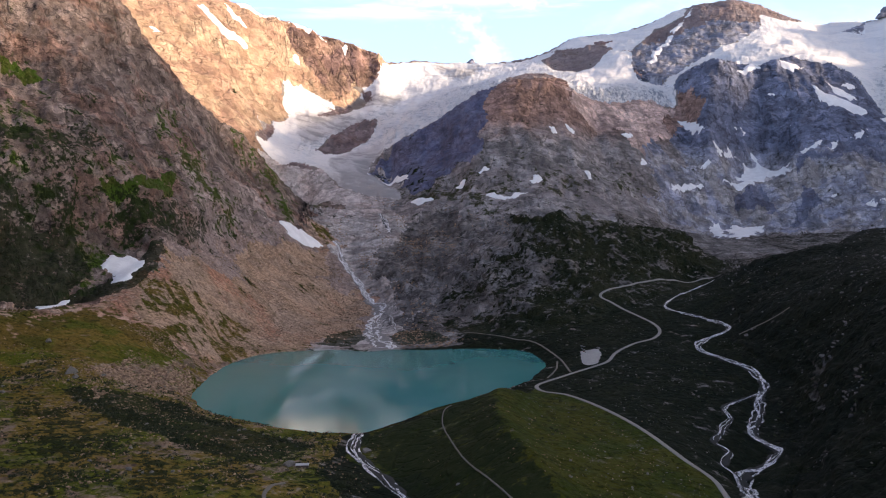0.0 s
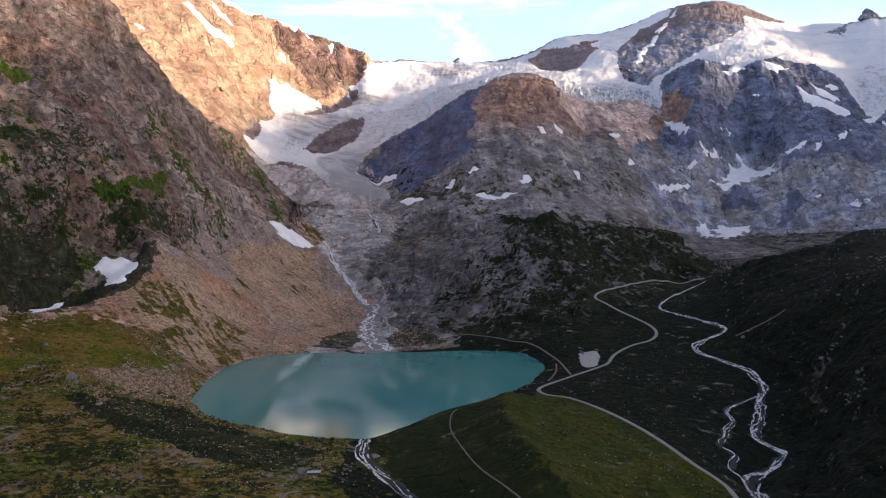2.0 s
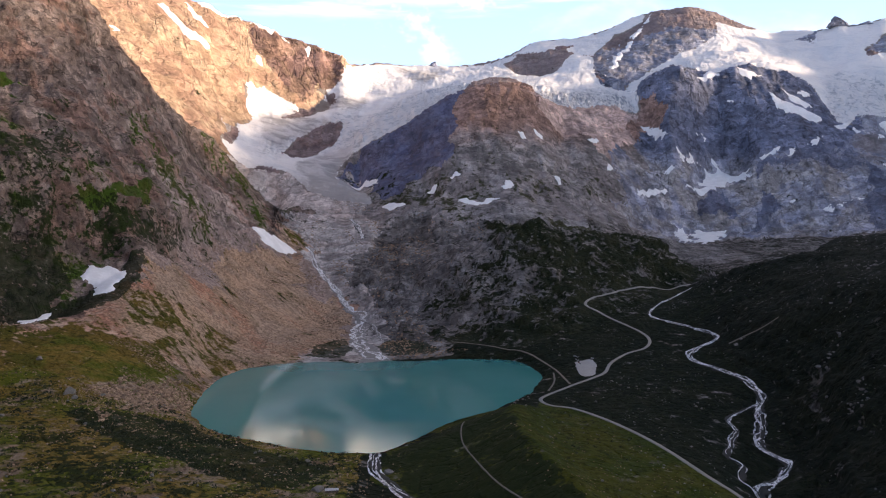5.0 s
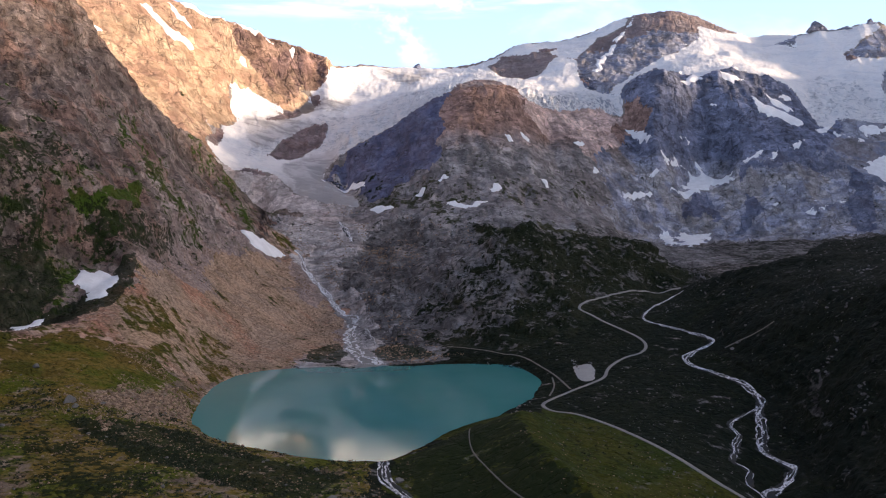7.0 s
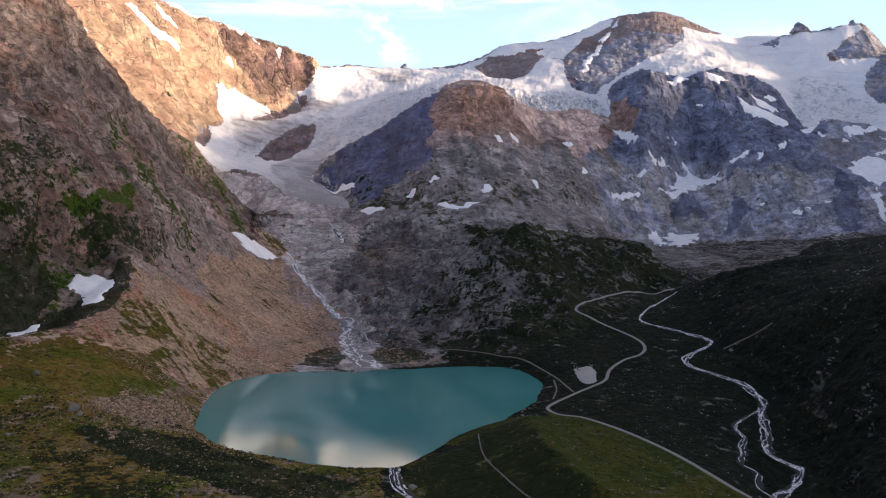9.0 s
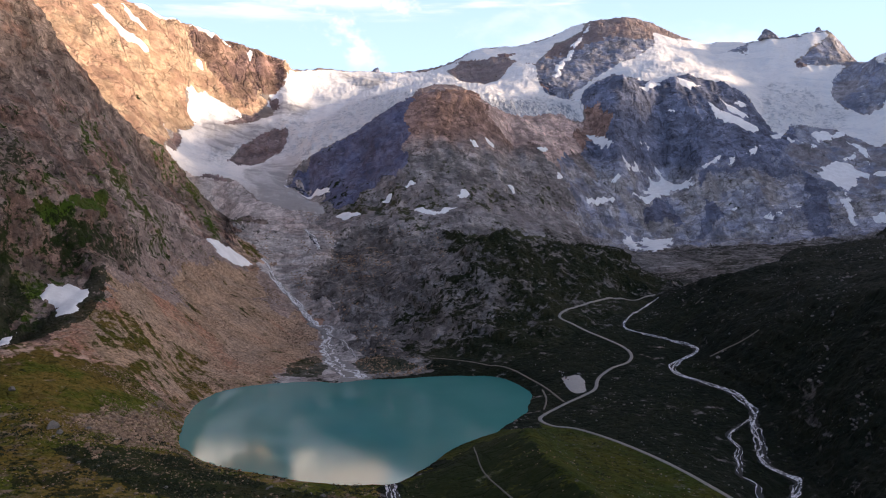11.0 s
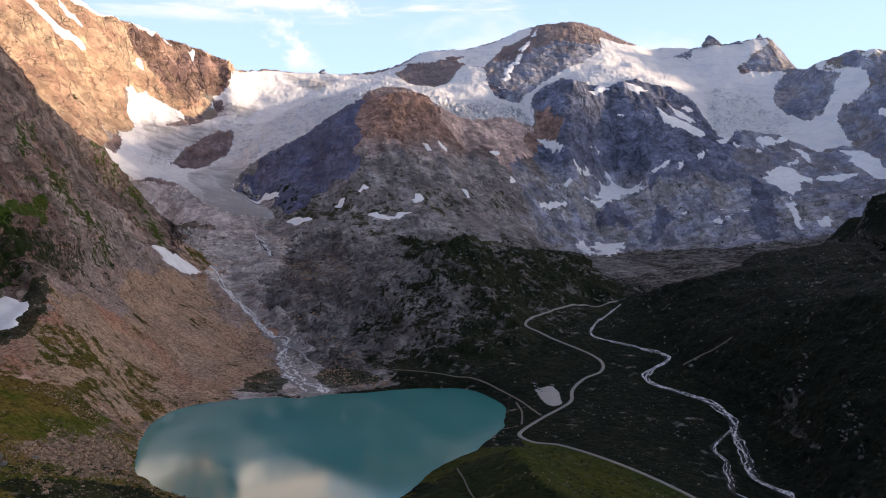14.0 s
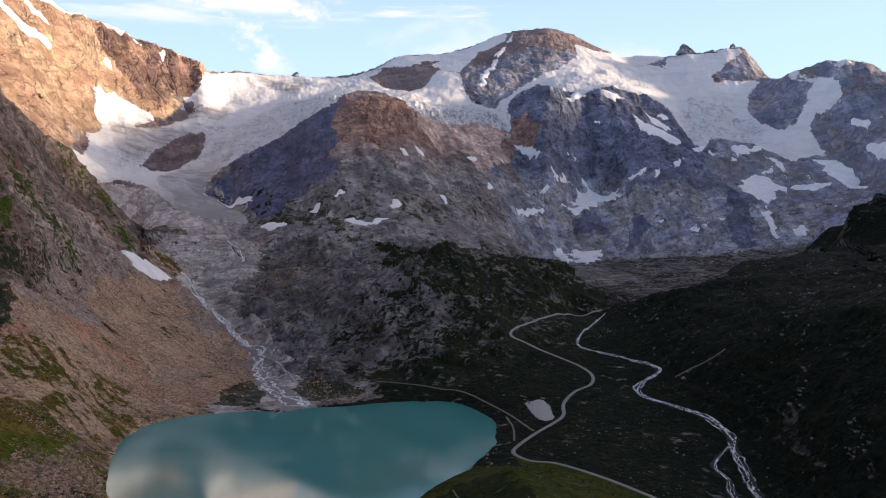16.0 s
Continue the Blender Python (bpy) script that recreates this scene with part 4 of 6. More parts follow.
plan("heath_shade", "wall_foot", (-708, 1212), (-637, 1301), (-587, 1368), (-518, 1461), (-481, 1602), (-420, 1802), (-456, 1550), (-483, 1428), (-545, 1376), (-604, 1303), (-687, 1173))
# the hill's unlit left flank, its shade painted as dark growth
plan("heath_shade", "hill_shade", (-85, 770), (-70, 800), (-30, 835), (10, 890), (40, 870), (52, 845), (47, 764), (50, 700), (59, 650), (72, 590), (92, 500), (-10, 500), (-20, 620), (-45, 690))
plan("heath_shade", "ledge_heath", (-781, 1346), (-678, 1391), (-618, 1471), (-558, 1550), (-595, 1415), (-647, 1326), (-736, 1264))
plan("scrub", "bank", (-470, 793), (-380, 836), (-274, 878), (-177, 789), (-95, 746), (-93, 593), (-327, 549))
plan("bare", "stream_rubble", (-313, 2058), (-247, 2549), (-37, 2368), (173, 2184), (143, 1741), (55, 1753), (-16, 1638), (5, 1463), (32, 1345), (-23, 1304), (-129, 1301), (-207, 1645), (-281, 1935))
plan("bare", "far_floor", (152, 2316), (343, 2335), (774, 2743), (911, 2458), (883, 2111), (722, 2100), (643, 2394), (330, 2246), (216, 2172))
plan("serac", "serac_cliff", (503, 3346), (628, 3351), (775, 3399), (923, 3355), (915, 3244), (799, 3218), (680, 3171), (554, 3065), (473, 3078))
plan("serac", "icefall", (236, 3553), (258, 3230), (132, 2864), (-4, 2782), (-88, 2765), (-173, 2777), (-284, 2952), (-230, 3040), (-133, 3188), (-4, 3420))
plan("serac", "ice_wall", (-534, 2800), (-478, 2918), (-315, 3291), (-183, 3311), (-190, 3052), (-280, 2912), (-431, 2868))
plan("flute", "ice_cliff", (477, 3201), (581, 3300), (736, 3340), (896, 3360), (890, 3318), (900, 3227), (821, 3188), (718, 3137), (575, 3080), (456, 2900))
plan("snow", "snow_patch", (1868, 3232), (1940, 3257), (1964, 3233), (2029, 3247), (2018, 3212), (1939, 3196), (1864, 3185))
plan("snow", "snow_patch", (1742, 3194), (1786, 3167), (1741, 3150))
plan("snow", "snow_patch", (1998, 3177), (2038, 3142), (2031, 3078), (1981, 3005), (2001, 3060), (2006, 3120))
plan("snow", "snow_patch", (1675, 3199), (1747, 3230), (1743, 3204), (1672, 3165))
plan("snow", "snow_patch", (1833, 3159), (1847, 3144), (1815, 3113), (1805, 3121))
plan("slabs", "knoll_slabs", (-212, 2038), (-24, 1988), (106, 2085), (150, 1900), (183, 1641), (237, 1577), (201, 1510), (109, 1454), (13, 1485), (-44, 1540), (-105, 1758))
plan("serac", "west_icefall", (1761, 3456), (1900, 3620), (2044, 3497), (2100, 3380), (2060, 3250), (1795, 3285), (1691, 3226))
# right end of the red mountain, its shade painted on
plan("buttress", "red_buttress", (-600, 3430), (-560, 3500), (-470, 3570), (-330, 3620), (-255, 3620), (-235, 3557), (-279, 3505), (-346, 3465), (-409, 3415), (-473, 3390), (-536, 3370), (-575, 3385))
# shadows in hollows and along edges of the dark peak, painted blue
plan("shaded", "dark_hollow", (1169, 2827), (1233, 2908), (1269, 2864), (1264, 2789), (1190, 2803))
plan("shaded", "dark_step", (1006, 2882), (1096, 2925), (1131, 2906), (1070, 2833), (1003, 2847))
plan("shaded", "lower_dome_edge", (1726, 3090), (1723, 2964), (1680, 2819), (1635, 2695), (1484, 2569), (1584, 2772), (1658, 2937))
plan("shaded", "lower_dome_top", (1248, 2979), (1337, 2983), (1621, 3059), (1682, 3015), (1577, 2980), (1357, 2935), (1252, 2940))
plan("pinkish", "wall_end", (-520, 1600), (-510, 1982), (-450, 2110), (-375, 2054), (-315, 1975), (-360, 1836), (-435, 1680), (-482, 1568))
# outline of the pink scar with its painted sunlight
plan("ruddy", "dome_scar", (480, 3190), (610, 3260), (787, 3245), (900, 3215), (813, 3055), (740, 2990), (682, 2859), (650, 2920), (540, 2937), (448, 2832))
plan("turf", "knoll_green", (300, 1830), (264, 1790), (240, 1745), (212, 1750), (225, 1800))
# outline of the dome's shaded flank, painted darker
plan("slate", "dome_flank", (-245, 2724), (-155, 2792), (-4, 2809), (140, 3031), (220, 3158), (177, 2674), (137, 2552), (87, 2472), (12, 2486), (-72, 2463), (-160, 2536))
plan("streaks", "moraine_streaks", (-464, 1289), (-430, 1305), (-395, 1337), (-331, 1370), (-280, 1300), (-299, 1198), (-328, 1104), (-373, 1127), (-425, 1194))


# region: its lines, relief in metres, size of its largest forms, share of turf
REGIONS = [
    ("stream_bed", "stream_floor stream_upper", 2.5, 50, 0.4),
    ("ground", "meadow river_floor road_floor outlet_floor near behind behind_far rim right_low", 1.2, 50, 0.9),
    ("valley_head", "valley_head valley_floor ridge_back", 2.5, 60, 0.5),
    ("lake_bank", "bank_mid bank_near bank_far", 1.8, 50, 0.72),
    ("rock_wall", "wall_base wall_mid wall_high wall_crest wall_left wall_left_high moraine_trough", 14, 110, 0.30),
    ("moraine", "moraine_crest scree_mid scree_low", 1.5, 60, 0.45),
    ("red_mountain", "red_crest red_face red_foot red_back", 12, 170, 0.0),
    ("snow_peak", "saddle summit_crest summit_back saddle_back ice_upper", 9, 160, 0.0),
    ("ice_valley", "ice_lower ice_low ice_tongue ice_end wall_back", 4, 90, 0.0),
    ("rock_dome", "knob_crest knob_mid knob_rib knob_right knob_gully knob_foot", 12, 150, 0.42),
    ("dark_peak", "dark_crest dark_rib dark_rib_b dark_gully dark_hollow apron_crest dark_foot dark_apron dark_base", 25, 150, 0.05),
    ("west_peak", "west_skyline west_back evening_ridge ice_west ice_west_low west_apron", 14, 170, 0.0),
    ("rocky_knoll", "knoll_crest knoll_face knoll_foot knoll_back plateau", 15, 80, 0.72),
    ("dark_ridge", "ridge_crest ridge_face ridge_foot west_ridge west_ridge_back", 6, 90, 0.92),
    ("grassy_hill", "hill_crest hill_spine hill_flank hill_east", 1.2, 45, 0.95),
]
NAMES = [r[0] for r in REGIONS]


LINE_NAMES = [n for r in REGIONS for n in r[1].split()]


def nearest_line():
    """The nearest line, over the sheet."""
    lab = np.full((NA, NR), -1)
    for k, n in enumerate(LINE_NAMES):
        p = along(LINES[n] if n in LINES else BACK[n])
        a, r = to_grid(p[:, 0], p[:, 1])
        lab[np.round(a).astype(int) % NA, np.clip(np.round(r).astype(int), 0, NR - 1)] = k
    while (lab < 0).any():
        for ax, d in ((0, 1), (0, -1), (1, 1), (1, -1)):
            side = np.roll(lab, d, ax)
            if ax == 1:
                side[:, 0 if d == 1 else -1] = -1
            lab = np.where(lab < 0, side, lab)
    return lab


def blurred(g, rounds):
    for _ in range(rounds):
        g = 0.5 * g + 0.25 * (np.roll(g, 1, 0) + np.roll(g, -1, 0))
        g = 0.5 * g + 0.25 * (np.concatenate([g[:, :1], g[:, :-1]], 1) + np.concatenate([g[:, 1:], g[:, -1:]], 1))
    return g


def sample(g, x, y):
    a, r = to_grid(x, y)
    a, r = np.mod(a, NA), np.clip(r, 0, NR - 1.001)
    i, j = np.floor(a).astype(int), np.floor(r).astype(int)
    u, v = a - i, r - j
    i0, i1 = i % NA, (i + 1) % NA
    return (g[i0, j] * (1 - u) + g[i1, j] * u) * (1 - v) + (g[i0, j + 1] * (1 - u) + g[i1, j + 1] * u) * v


LINE_AT = nearest_line()
LABEL = np.array([k for k, r in enumerate(REGIONS) for _ in r[1].split()])[LINE_AT]
GA = np.radians(np.arange(NA) / NA * 360 - 180)[:, None]
GR = (R0 * np.exp(np.arange(NR) / (NR - 1) * math.log(R1 / R0)))[None, :]
GX, GY = GR * np.sin(GA), GR * np.cos(GA)
RELIEF = blurred(np.array([r[2] for r in REGIONS], float)[LABEL], 4)
RIBS = {"rock_wall": 62, "red_mountain": 48, "moraine": 40, "ice_valley": 20, "west_peak": -15, "dark_ridge": -35}  # degrees by which the ribs' crosswise line turns from +x
RIB_C, RIB_S = (blurred(np.array([f(radians(RIBS.get(n, 0))) for n in NAMES])[LABEL], 6) for f in (math.cos, math.sin))
TURF = blurred(np.array([r[4] for r in REGIONS], float)[LABEL], 4)


def mask(kinds, rounds=2):
    g = np.zeros((NA, NR))
    for kind in kinds.split():
        for _, poly in PLANS[kind]:
            g = np.maximum(g, inside(GX, GY, poly))
    return blurred(g, rounds)


def within(kind, x, y, wobble=7.0, cell=26.0):
    """Which places lie in the plans of a kind, with ragged edges."""
    u, v = x + wobble * fbm(x, y, cell, 4, 131), y + wobble * fbm(x, y, cell, 4, 132)
    got = np.zeros(x.shape)
    for _, poly in PLANS[kind]:
        got = np.maximum(got, inside(u, v, poly))
    return got


def near_lines(kinds, width, rounds=1):
    g = np.zeros((NA, NR))
    for kind in kinds.split():
        for _, pts in PLANS[kind]:
            p = along(pts, 4.0)
            for dx, dy in ((0, 0), (width, 0), (-width, 0), (0, width), (0, -width)):
                a, r = to_grid(p[:, 0] + dx, p[:, 1] + dy)
                g[np.round(a).astype(int) % NA, np.clip(np.round(r).astype(int), 0, NR - 1)] = 1
    return blurred(g, rounds)


ICE_MASK, SCREE_MASK = mask("ice", 1) * (1 - mask("hole", 1)), np.maximum(mask("scree", 5), 0.32 * mask("rubble", 6))
SERAC_MASK = mask("serac", 2)
BARE_MASK, SLAB_MASK, DIRTY_MASK, FLUTE_MASK = mask("bare", 4), mask("slabs", 6), mask("dirty", 3), mask("flute", 1)
# heath and scrub, plus the painted shade of the hill flank
SHRUB_SHADE_MASK = np.maximum(0.95 * mask("heath_shade", 4), 0.50 * mask("scrub", 6))
CALM = np.clip(np.maximum.reduce([mask("snow plot", 1), 1.6 * near_lines("way river", 7, 2), inside(GX, GY, LAKE) * 1.0]), 0, 1)


def ledges(at, step):
    """Steps of rock: flat treads and steep risers along beds so many metres apart."""
    u = at / step
    f = u - np.floor(u)
    return step * 0.62 * (f * f * f * (f * (6 * f - 15) + 10) - f)


def height(x, y):
    """The land with its gullies, ribs, hummocks and ice."""
    h = base_height(x, y)
    relief, cell = sample(RELIEF, x, y), 110.0
    calm, ice, bare = sample(CALM, x, y), sample(ICE_MASK, x, y), sample(BARE_MASK, x, y)
    warp = 28 * fbm(x, y, 150, 2, 5)
    c, s = sample(RIB_C, x, y), sample(RIB_S, x, y)
    u, v = x * c + y * s + 0.5 * warp, y * c - x * s
    ribs = ridged(u, v * 0.4, 74.0, 4, 3, 0.55)
    rock = 0.75 * ridged(x + warp, y - warp, 170.0, 6, 3, 0.5) + 0.55 * ribs + 0.4 * ridged(x - warp, y, 46, 5, 9, 0.6)
    soft = fbm(x, y, 70, 6, 21)
    cracks = ridged(0.45 * x + 0.3 * y + 0.4 * warp, 1.5 * y - 0.9 * x + 0.6 * warp, 42, 5, 40, 0.6)
    shore = np.clip(np.abs(h) / 8.0, 0.15, 1)
    steps = ledges(h + 0.32 * x + 9 * fbm(x, y, 90, 4, 33), 34.0) + 0.6 * ledges(h + 0.2 * x - 0.15 * y + 6 * fbm(x, y, 50, 4, 34), 13.0)
    return h + ((1 - ice) * np.clip((relief - 4) / 7, 0, 1) * np.clip(0.75 + 0.8 * fbm(x, y, 210, 3, 36), 0.15, 1.2) * steps + (1 - 0.85 * ice) * relief * rock + np.minimum(relief, 3) * (1.9 * soft + 0.5 * ridged(x, y, 24, 3, 52)) + bare * 4.5 * ridged(x, y, 38, 5, 57, 0.65) + ice * (3.2 * cracks + 13 * fbm(x, y, 210, 2, 47) + 6 * fbm(x, y, 80, 3, 48)) + sample(SERAC_MASK, x, y) * (12 * ridged(x + 0.3 * warp, 0.5 * y, 30, 4, 44, 0.6) + 5 * ridged(x, y, 15, 3, 45))) * (1 - 0.85 * calm) * shore



# ---- the sheet as a mesh, finer where the land stands steep in the camera's view ----
def value_noise3(x, y, z, seed=0):
    iz = np.floor(z)
    f = z - iz
    f = f * f * (3 - 2 * f)
    out = 0
    for k, w in ((0, 1 - f), (1, f)):
        s = (iz + k) * 57.0
        out = out + w * value_noise(x + 19.7 * s, y + 7.3 * s, seed)
    return out


FINE = np.radians(np.linspace(-31.5, 46.5, 1020))
ROWS_DEEP = 800


def rows_of(angles, count):
    """Distances of the rows along each bearing, evenly spread over the rise and fall seen from the camera."""
    r = np.exp(np.linspace(math.log(300), math.log(5900), 1100))
    a, rr = np.meshgrid(angles, r, indexing="ij")
    h = blurred(base_height(rr * np.sin(a), rr * np.cos(a)), 1)
    rise = np.abs(np.diff(np.arctan2(h - 235, rr), axis=1))
    step = np.sqrt((0.10 * np.diff(np.log(rr), axis=1)) ** 2 + rise ** 2)
    for _ in range(30):
        pad = np.pad(step, ((1, 1), (0, 0)), mode="edge")
        step = 0.5 * step + 0.25 * (pad[:-2] + pad[2:])
    s = np.concatenate([np.zeros((len(angles), 1)), np.cumsum(step, 1)], 1)
    s /= s[:, -1:]
    even = np.linspace(0, 1, count)
    return np.stack([np.interp(even, s[k], r) for k in range(len(angles))])


def land_points(x, y):
    """Places on the land, pushed out and in along its normal where it is bare rock."""
    z = height(x, y)
    p = np.stack([x, y, z], -1)
    n = np.cross(np.gradient(p, axis=0), np.gradient(p, axis=1))
    n /= np.maximum(np.linalg.norm(n, axis=-1, keepdims=True), 1e-9)
    n *= np.sign(n[..., 2:3] + 1e-9)
    far = np.clip(np.hypot(x, y) / 1500, 0.8, 2.2)
    amp = np.clip(sample(RELIEF, x, y) / 9, 0, 1.3) * (1 - sample(CALM, x, y)) * (1 - 0.7 * sample(ICE_MASK, x, y)) * (1 - 0.8 * sample(SCREE_MASK, x, y))
    amp = amp * np.clip((1.05 - n[..., 2]) / 0.3, 0.35, 1)
    amp = amp * np.clip(1.6 - far * 0.55, 0.45, 1)
    push = 0
    for cell, size, seed in ((26, 4.5, 1), (11, 3.0, 2), (5, 1.6, 3)):
        c = cell * far
        push = push + size * np.sqrt(far) * (2 * value_noise3(x / c, y / c, z / c * 1.2, seed) - 1)
    return p + n * (amp * push)[..., None], n


def land_faces(n, k, closed=False):
    i, j = np.meshgrid(np.arange(n if closed else n - 1), np.arange(k - 1), indexing="ij")
    i2 = (i + 1) % n
    return np.stack([i * k + j, i2 * k + j, i2 * k + j + 1, i * k + j + 1], -1).reshape(-1, 4)


def raw_mesh(name, v, f, paint, fields=None):
    """A mesh of the faces f (of one size) with the vertices that they use."""
    used, f2 = np.unique(f, return_inverse=True)
    f2 = f2.reshape(f.shape).astype(np.int32)
    me = bpy.data.meshes.new(name)
    me.vertices.add(len(used))
    me.vertices.foreach_set("co", v[used].astype(np.float32).ravel())
    me.loops.add(f2.size)
    me.loops.foreach_set("vertex_index", f2.ravel())
    me.polygons.add(len(f2))
    me.polygons.foreach_set("loop_start", np.arange(0, f2.size, f2.shape[1], dtype=np.int32))
    me.polygons.foreach_set("use_smooth", np.ones(len(f2), bool))
    for key, w in (fields or {}).items():
        me.attributes.new(key, "FLOAT", "POINT").data.foreach_set("value", w[used].astype(np.float32))
    me.update(calc_edges=True)
    me.materials.append(paint)
    return me


def land_fields(x, y, n):
    up = n[..., 2]
    turf = sample(TURF, x, y) * np.clip((up - 0.36) / 0.26, 0.0, 1) * np.clip((450 - base_height(x, y)) / 170, 0.0, 1)
    on_wall = blurred((LABEL == NAMES.index("rock_wall")) * 1.0, 3)
    ledges = np.clip(0.30 + 0.55 * fbm(x + 0.6 * base_height(x, y), 0.5 * y, 46, 4, 95), 0, 0.62) * np.clip((520 - base_height(x, y)) / 150, 0, 1)
    turf = np.maximum(turf * (1 - sample(on_wall, x, y)), sample(on_wall, x, y) * ledges)
    turf = np.maximum(turf, within("turf", x, y) * 0.9)
    scree = np.clip(sample(SCREE_MASK, x + 45 * fbm(x, y, 90, 4, 81), y + 45 * fbm(x, y, 90, 4, 82)), 0, 1)
    turf = turf * (1 - 0.8 * scree) * (1 - 0.8 * sample(BARE_MASK, x, y)) * (1 - 0.35 * sample(SLAB_MASK, x, y))
    turf = np.maximum(turf, 0.48 * within("streaks", x, y, 25, 60))
    snow = np.clip(sample(ICE_MASK, x, y), 0, 1)
    low = np.clip((480 - base_height(x, y)) / 200, 0, 1) * (sample((LABEL == NAMES.index("rock_wall")) * 1.0, x, y))
    shrub = np.maximum(np.maximum(sample(SHRUB_SHADE_MASK, x, y), within("shrub", x, y, 5.0, 20.0)), low * np.clip((-500 - x) / 110, 0, 1.25) * (0.42 + 0.5 * fbm(x, y, 60, 4, 91)))
    dirty = sample(DIRTY_MASK, x + 30 * fbm(x, y, 60, 4, 83), y + 30 * fbm(x, y, 60, 4, 84))
    return {"turf": turf, "scree": scree, "shrub": shrub, "snow": snow, "dirty": dirty, "serac": sample(SERAC_MASK, x, y), "flute": sample(FLUTE_MASK, x, y)}


LAND_LABELS = {
    "lake_bank": ("rough olive-brown lake bank with stones and low shrubs", "bank"),
    "rock_wall": ("tall brown rock wall with green ledges above the moraine", "mountain"),
    "moraine": ("steep pinkish-brown moraine slope of scree above the lake", "moraine"),
    "red_mountain": ("sunlit orange-brown mountain face streaked with snow gullies", "mountain"),
    "snow_peak": ("highest rocky summit with snowfields on both shoulders", "mountain"),
    "ice_valley": ("grey ice-scoured cirque rock below the glacier", "rock slope"),
    "rock_dome": ("rounded brown rock dome in front of the glacier", "mountain"),
    "dark_peak": ("dark blue-grey rock peak with scattered snow patches", "mountain"),
    "west_peak": ("distant dark rock peaks rising out of a glacier", "mountain"),
    "rocky_knoll": ("rocky knoll of pale slabs and dark turf", "hill"),
    "dark_ridge": ("shaded dark green ridge with scattered pale rocks", "ridge"),
    "stream_bed": ("grey rubble slope along the meltwater stream", "rock slope"),
    "valley_head": ("flat gravelly meadow at the head of the valley", "valley floor"),
    "grassy_hill": ("low grassy hill between lake outlet and road", "hill"),
}


PARTS = {  # what each mountain is made of, by the lines that its parts lie round
    "rock_wall": {"upper_cliff": "wall_crest wall_high", "lower_cliff": "wall_mid", "rock_foot": "wall_base", "hollow": "moraine_trough"},
    "moraine": {"crest": "moraine_crest", "scree_slope": "scree_mid", "scree_foot": "scree_low"},
    "red_mountain": {"crest": "red_crest red_back", "face": "red_face", "foot": "red_foot"},
    "snow_peak": {"summit": "summit_crest summit_back", "shoulder": "saddle saddle_back"},
    "ice_valley": {"cirque_floor": "ice_tongue ice_end", "cirque_step": "ice_lower ice_low", "cirque_side": "wall_back"},
    "rock_dome": {"crest": "knob_crest", "shaded_flank": "knob_mid", "rib": "knob_rib", "face": "knob_right", "gully": "knob_gully", "foot": "knob_foot"},
    "dark_peak": {"crest": "dark_crest", "buttress": "dark_rib", "spur": "dark_rib_b", "gully": "dark_gully", "hollow": "dark_hollow", "lower_dome": "apron_crest", "apron": "dark_apron dark_foot", "foot": "dark_base"},
    "west_peak": {"crest": "west_skyline west_back", "apron": "west_apron"},
    "rocky_knoll": {"crest": "knoll_crest knoll_back", "slab_face": "knoll_face", "foot": "knoll_foot", "plateau": "plateau"},
    "dark_ridge": {"crest": "ridge_crest", "flank": "ridge_face", "foot": "ridge_foot", "far_shoulder": "west_ridge west_ridge_back"},
    "grassy_hill": {"crest": "hill_crest hill_spine", "shaded_flank": "hill_flank", "sunny_flank": "hill_east"},
    "stream_bed": {"rubble_slope": "stream_floor", "upper_step": "stream_upper"},
    "valley_head": {"near_floor": "valley_head", "far_floor": "valley_floor", "ridge_lee": "ridge_back"},
    "lake_bank": {"foreground": "bank_near", "shore_meadow": "bank_mid", "moraine_foot": "bank_far"},
}


ICE_PARTS = {"upper_basin": "saddle saddle_back summit_crest summit_back ice_west west_skyline", "icefall": "ice_upper ice_lower ice_west_low", "tongue": "ice_low ice_tongue ice_end", "serac_cliff": "knob_crest knob_right", "shoulder_ice": "dark_crest", "side_snow": "red_foot red_face red_crest"}


def pieces(mask, shape):
    """The connected pieces of a choice of faces, largest first, and last the crumbs."""
    grid = mask.reshape(shape)
    ii, jj = np.nonzero(grid)
    if not len(ii):
        return []
    i0, j0 = ii.min(), jj.min()
    g = grid[i0:ii.max() + 1, j0:jj.max() + 1]
    lab = np.where(g, np.arange(1, g.size + 1).reshape(g.shape), 0)
    for _ in range(2000):
        pad = np.pad(lab, 1)
        best = np.maximum.reduce([pad[1:-1, 1:-1], pad[:-2, 1:-1], pad[2:, 1:-1], pad[1:-1, :-2], pad[1:-1, 2:]])
        best = np.where(g, best, 0)
        if (best == lab).all():
            break
        lab = best
    names, counts = np.unique(lab[g], return_counts=True)
    order = names[np.argsort(-counts)]
    big = [n for n in order if counts[names == n][0] >= 60] or [order[0]]
    out = []
    for n in big + [None]:
        m = np.zeros(shape, bool)
        m[i0:ii.max() + 1, j0:jj.max() + 1] = (lab == n) if n else g & ~np.isin(lab, big)
        out.append(m.ravel())
    return out


